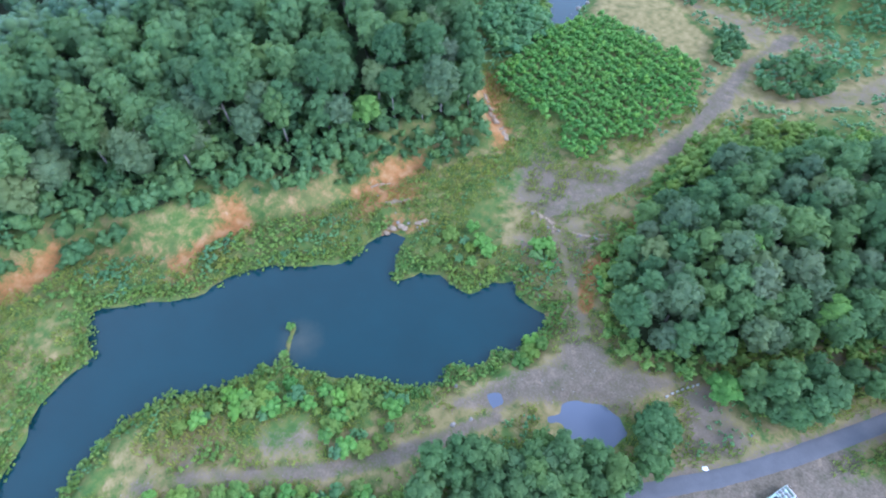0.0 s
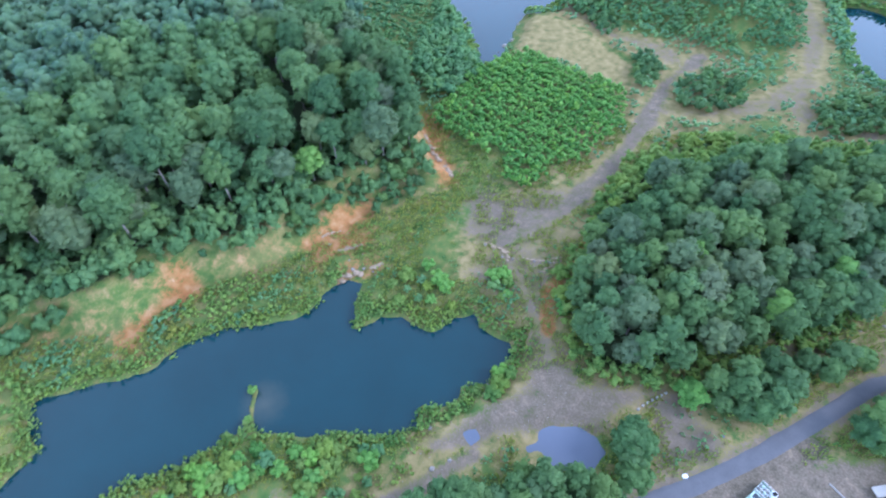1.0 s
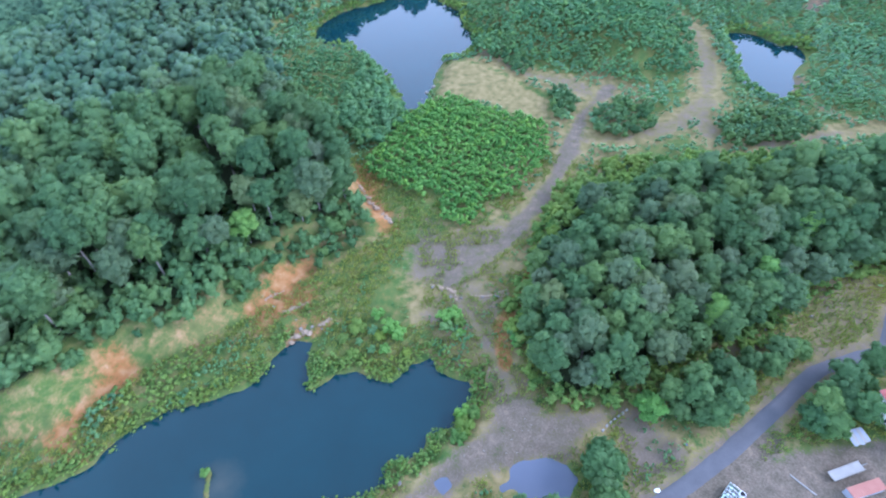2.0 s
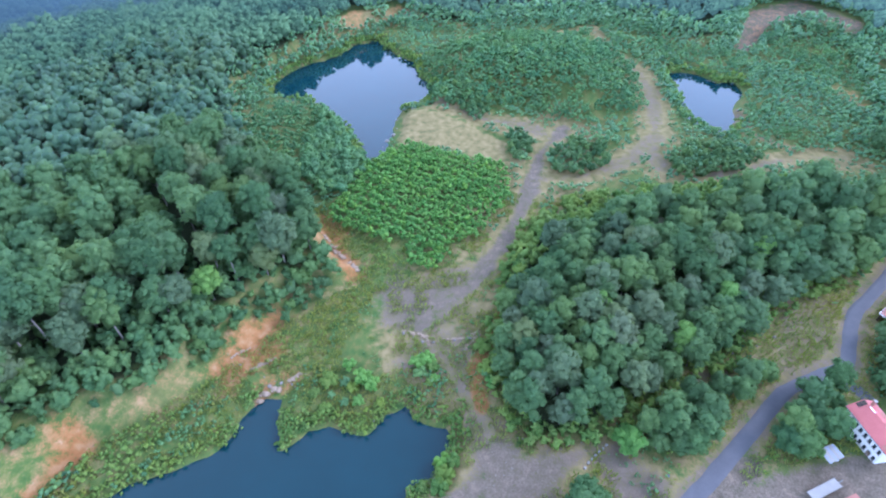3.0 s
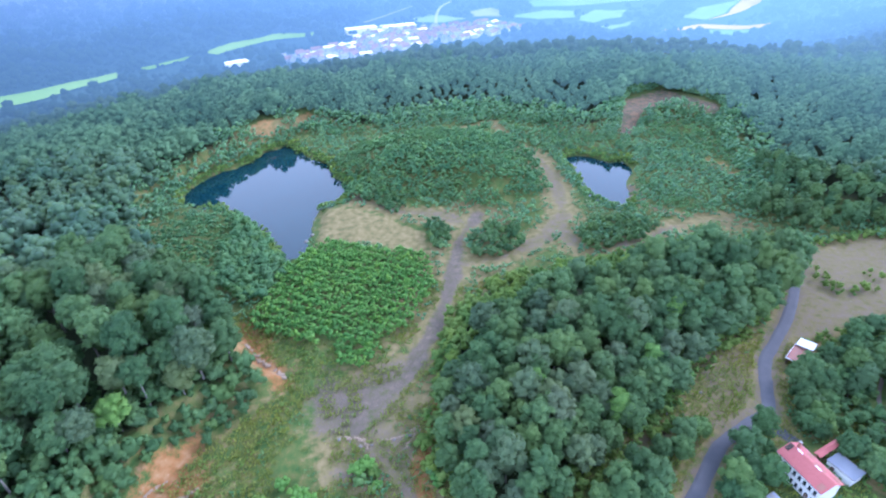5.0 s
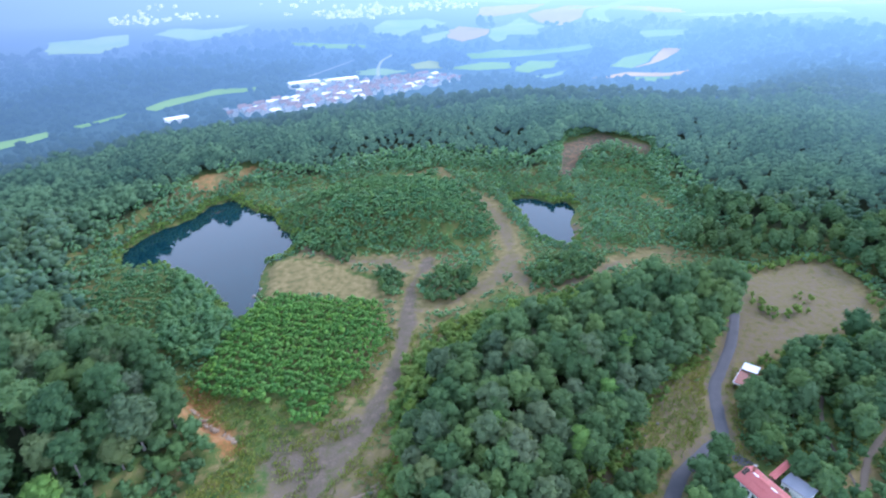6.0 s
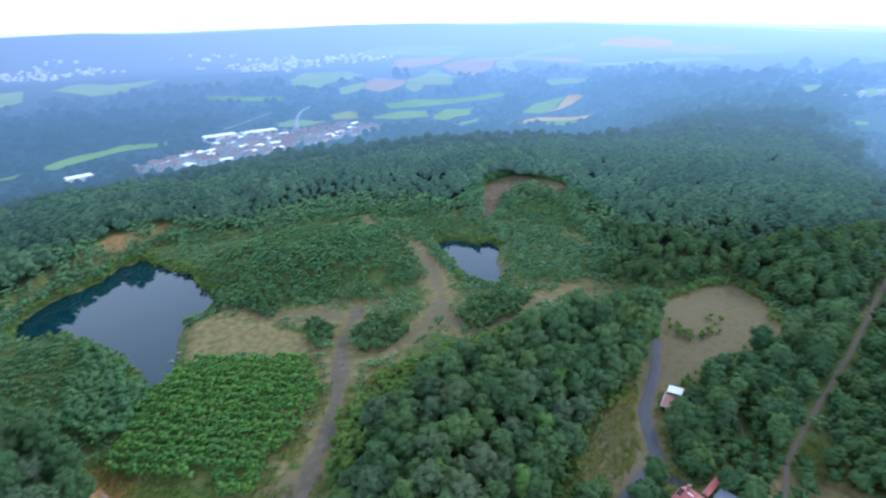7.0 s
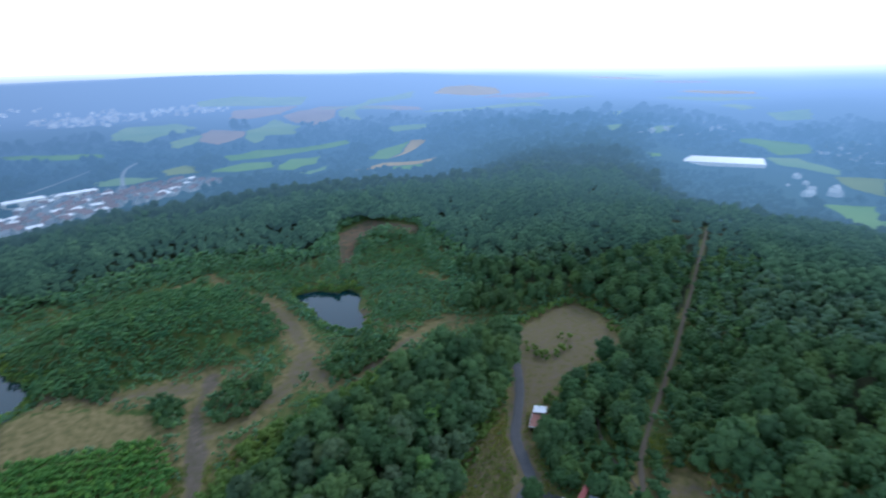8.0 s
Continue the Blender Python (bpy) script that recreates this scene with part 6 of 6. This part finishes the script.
field([(1141, 838), (1404, 944), (1265, 839), (1126, 798)], "pale_meadow", "pale meadow beside the eastern town")
field([(1335, 735), (1390, 707), (1381, 616), (1366, 574), (1278, 521), (1203, 558), (1267, 619)], "meadow", "green meadow behind the greenhouses")
field([(1162, 561), (1201, 518), (1137, 419), (1091, 406), (1118, 467), (1123, 531)], "pale_meadow", "long pale field by the eastern town")
field([(1077, 410), (1108, 338), (998, 299), (1030, 351)], "olive_field", "olive green field by the eastern works")
field([(874, 334), (928, 283), (885, 259), (805, 233), (764, 237), (833, 288)], "meadow", "bright green meadow east of the woods")
field([(891, 649), (952, 670), (941, 654), (878, 628)], "meadow", "small green strip behind the greenhouses")
field([(1936, 1134), (2052, 1138), (1913, 978), (1852, 989)], "pale_meadow", "hazy pale field on the eastern upland")
field([(1867, 921), (1960, 833), (1824, 770), (1789, 848)], "pale_meadow", "hazy pale field on the eastern upland")
field([(-385, 1013), (-348, 1071), (-279, 1118), (-205, 1132), (-205, 1107), (-290, 1069), (-361, 1001)], "meadow", "bright green meadow strip above the village")
field([(-610, 734), (-574, 802), (-521, 861), (-486, 904), (-469, 874), (-539, 756), (-579, 689)], "meadow", "long bright green meadow strip in the valley")
field([(-462, 934), (-404, 997), (-397, 976), (-444, 916)], "meadow", "narrow green meadow strip in the valley")
field([(-962, 1954), (-869, 1984), (-752, 2044), (-688, 1876), (-735, 1761), (-864, 1735)], "pale_meadow", "pale green hillside meadow across the valley")
field([(-657, 2013), (-628, 2167), (-510, 2080), (-373, 2158), (-433, 1932), (-515, 1893)], "pale_meadow", "pale green meadow below the far town")
# Faint strips of open land far out on the upland.
FAR_RNG = random.Random(31)
for k in range(12):
    az_, far_r, long_, wide_ = radians(26 + 3.2 * k + FAR_RNG.uniform(-2, 2)), FAR_RNG.uniform(2200, 3700), FAR_RNG.uniform(110, 260), FAR_RNG.uniform(45, 110)
    mid_ = Vector((math.sin(az_) * far_r, math.cos(az_) * far_r))
    along_, out_ = Vector((math.cos(az_ + 0.15), -math.sin(az_ + 0.15))), Vector((math.sin(az_), math.cos(az_)))
    ring_ = [mid_ + along_ * long_ * a + out_ * wide_ * b for a, b in ((-1, -0.5), (-0.7, 0.6), (0.1, 1), (0.9, 0.8), (1, -0.3), (0.2, -1))]
    field([(p.x, p.y) for p in ring_], ("pale_meadow", "soil_field", "pale_meadow", "stubble")[k % 4], "faint pale field far out on the upland")
for line_, wide_, name_ in (([(38, 1171), (42, 1277), (56, 1373), (87, 1437)], 7.0, "pale curved main road climbing out of the valley"), ([(-112, 1207), (-64, 1312), (0, 1422)], 4.0, "pale country lane beyond the village")):
    strip("road", line_, wide_, 3.0, MAT["pale_lane"], name_)
    FIELDS.append([(x_ - 14, y_) for x_, y_ in line_] + [(x_ + 14, y_) for x_, y_ in line_[::-1]])
VILLAGE = [(-226, 910), (-233, 964), (-126, 1039), (-91, 1153), (12, 1176), (178, 1158), (217, 1109), (59, 988), (-78, 914), (-186, 907)]
TOWN = [(-1017, 2527), (-879, 2799), (-600, 2811), (-341, 2884), (54, 2900), (310, 2830), (560, 2592), (498, 2385), (86, 2146), (-210, 2445), (-417, 2556), (-755, 2480), (-847, 2104)]
EAST_TOWN = [(996, 772), (1499, 953), (1710, 962), (1438, 759), (1161, 768)]
EAST_VILLAGE = [(1291, 520), (1392, 544), (1471, 462), (1221, 376), (1224, 443)]
EAST_WORKS = [(1030, 502), (1063, 488), (1048, 372), (990, 331), (900, 368)]
GREENHOUSES = [(975, 680), (1080, 500), (1160, 560), (1050, 740)]


def village_house(size, roof, label):
    base = new("house")
    tagged(base, label, "house", "village houses")
    lx, wy, eave, ridge = size
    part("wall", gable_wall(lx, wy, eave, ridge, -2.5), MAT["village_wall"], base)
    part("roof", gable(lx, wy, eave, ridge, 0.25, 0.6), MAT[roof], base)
    return base


def village():
    rng = random.Random(15)
    x, y = scatter(VILLAGE, 19.0, 90, 0.42)
    moulds = [village_house((13, 9, 6, 10), "tile_roof", "white village house with a red-brown tiled roof"), village_house((11, 9, 5.5, 9.5), "slate_roof", "white village house with a grey slate roof"),
              village_house((17, 10, 6.5, 10.5), "tile_roof", "long white village house with a red-brown roof"), village_house((20, 14, 6, 8), "tin", "white village hall with a pale metal roof")]
    fresh = list(moulds)
    for px_, py_ in zip(x, y):
        m = pose(float(px_), float(py_), float(height(px_, py_)), 0, 0, rng.choice((20, 110, 35, 60)) + rng.uniform(-12, 12))
        if fresh:
            fresh.pop(0).matrix_basis = m
            continue
        src = moulds[rng.choices((0, 1, 2, 3), (5, 5, 3, 2))[0]]
        keep = src.matrix_basis.copy()
        src.matrix_basis = Matrix.Identity(4)
        copy_thing(src, m)
        src.matrix_basis = keep
    for (px_, py_), (lx, wy), turn in (((-297, 912), (34, 20), 30), ((-112, 1128), (60, 24), 18), ((-40, 1160), (70, 22), 16)):
        hall = new("factory_hall")
        tagged(hall, "long white factory hall with a pale flat roof", "factory hall", "factory halls")
        part("wall", block((lx, wy, 12), (0, 0, 3), 0, 0.1), MAT["white_paint"], hall)
        part("roof", block((lx + 1, wy + 1, 0.8), (0, 0, 9.4), 0, 0.1), MAT["tin"], hall)
        hall.matrix_basis = pose(px_, py_, float(height(px_, py_)), 0, 0, turn)
    house = gable_wall(16, 12, 7, 12, -4)
    verts = np.array([v.co for v in house.verts])
    faces = [[v.index for v in f.verts] for f in house.faces]
    house.free()
    for line, gap, label in ((TOWN, 40, "hazy far town of white houses beyond the valley"), (EAST_TOWN, 32, "hazy town of white houses east of the woods"), (EAST_VILLAGE, 27, "white houses of an eastern village"),
                             (EAST_WORKS, 40, "white works buildings east of the woods")):
        x, y = scatter(line, gap, 91, 0.48)
        if line is TOWN:
            ok = waves(x, y, 230, 95) + 0.6 * waves(x, y, 90, 96) > 0.12 + 0.25 * step(0, 500, -x - 300)
            x, y = x[ok], y[ok]
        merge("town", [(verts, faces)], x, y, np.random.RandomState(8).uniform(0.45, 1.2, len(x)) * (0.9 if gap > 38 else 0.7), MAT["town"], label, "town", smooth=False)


def greenhouses():
    """Long glazed halls side by side."""
    side = Vector((math.cos(radians(60)), -math.sin(radians(60))))
    away = Vector((math.sin(radians(60)), math.cos(radians(60))))
    ground_z = float(height(1062, 616)) + 3
    first = None
    for k in range(4):
        at = Vector((1062, 616)) + away * (k - 1.5) * 18
        m = pose(at.x, at.y, ground_z, 0, 0, -60)
        if first is None:
            first = new("greenhouse")
            tagged(first, "long white greenhouse in a row of alike ones", "greenhouse", "greenhouses")
            part("wall", gable_wall(185, 16, 3.2, 5, -7), MAT["tin"], first)
            part("roof", gable(185, 16, 3.2, 5, 0.3, 0.2), MAT["tin"], first)
            first.matrix_basis = m
        else:
            keep = first.matrix_basis.copy()
            first.matrix_basis = Matrix.Identity(4)
            copy_thing(first, m)
            first.matrix_basis = keep


def far_woods():
    rng = np.random.RandomState(17)
    step_ = 0.0195
    ring = np.exp(np.arange(math.log(400), math.log(1900), step_))
    az = np.radians(np.arange(-64, 82, math.degrees(step_)))
    R, A = np.meshgrid(ring, az)
    R = (R * (1 + rng.uniform(-0.5, 0.5, R.shape) * step_)).ravel()
    A = A.ravel() + rng.uniform(-0.5, 0.5, A.size) * step_
    x, y = R * np.sin(A), R * np.cos(A)
    ok = ~inside(x, y, WEST_WOOD) & ~inside(x, y, EAST_WOOD) & (edge_distance(x, y, FOREST_ROAD, False) > 7)
    for line in FIELDS + [VILLAGE, GREENHOUSES, EAST_WORKS]:
        ok &= (depth_in(x, y, line) < -4) & (depth_in(x * 1.035, y * 1.035, line) < -3) & (depth_in(x * 1.07, y * 1.07, line) < -3)
    for px_, py_ in ((-297, 912), (-112, 1128), (-40, 1160)):
        ok &= np.hypot(x - px_, y - py_) > 42
    x, y, R = x[ok], y[ok], R[ok]
    moulds = [crown(s + 200, 1.25, 1.0, 3, 0, 1, 1, 0.0) for s in range(6)]
    size = R * step_ * (0.38 + 0.6 * rng.rand(len(R)) ** 1.5)
    size *= np.where(waves(x, y, 130, 18) + 0.4 * waves(x, y, 50, 19) > 0.05, 1.12, 0.8)
    close = R < 620
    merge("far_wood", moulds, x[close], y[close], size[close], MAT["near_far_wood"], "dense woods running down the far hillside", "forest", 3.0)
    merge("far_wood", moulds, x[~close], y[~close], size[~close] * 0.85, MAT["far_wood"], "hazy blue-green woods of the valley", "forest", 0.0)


MAT["town"] = haze_material("distant_town", (0.6, 0.56, 0.54), (0.95, 0.93, 0.92), 0.02, 0.0, 0.72)
MAT["near_far_wood"] = haze_material("hillside_wood", (0.028, 0.07, 0.05), (0.11, 0.18, 0.10), 0.06)
village()
greenhouses()
far_woods()
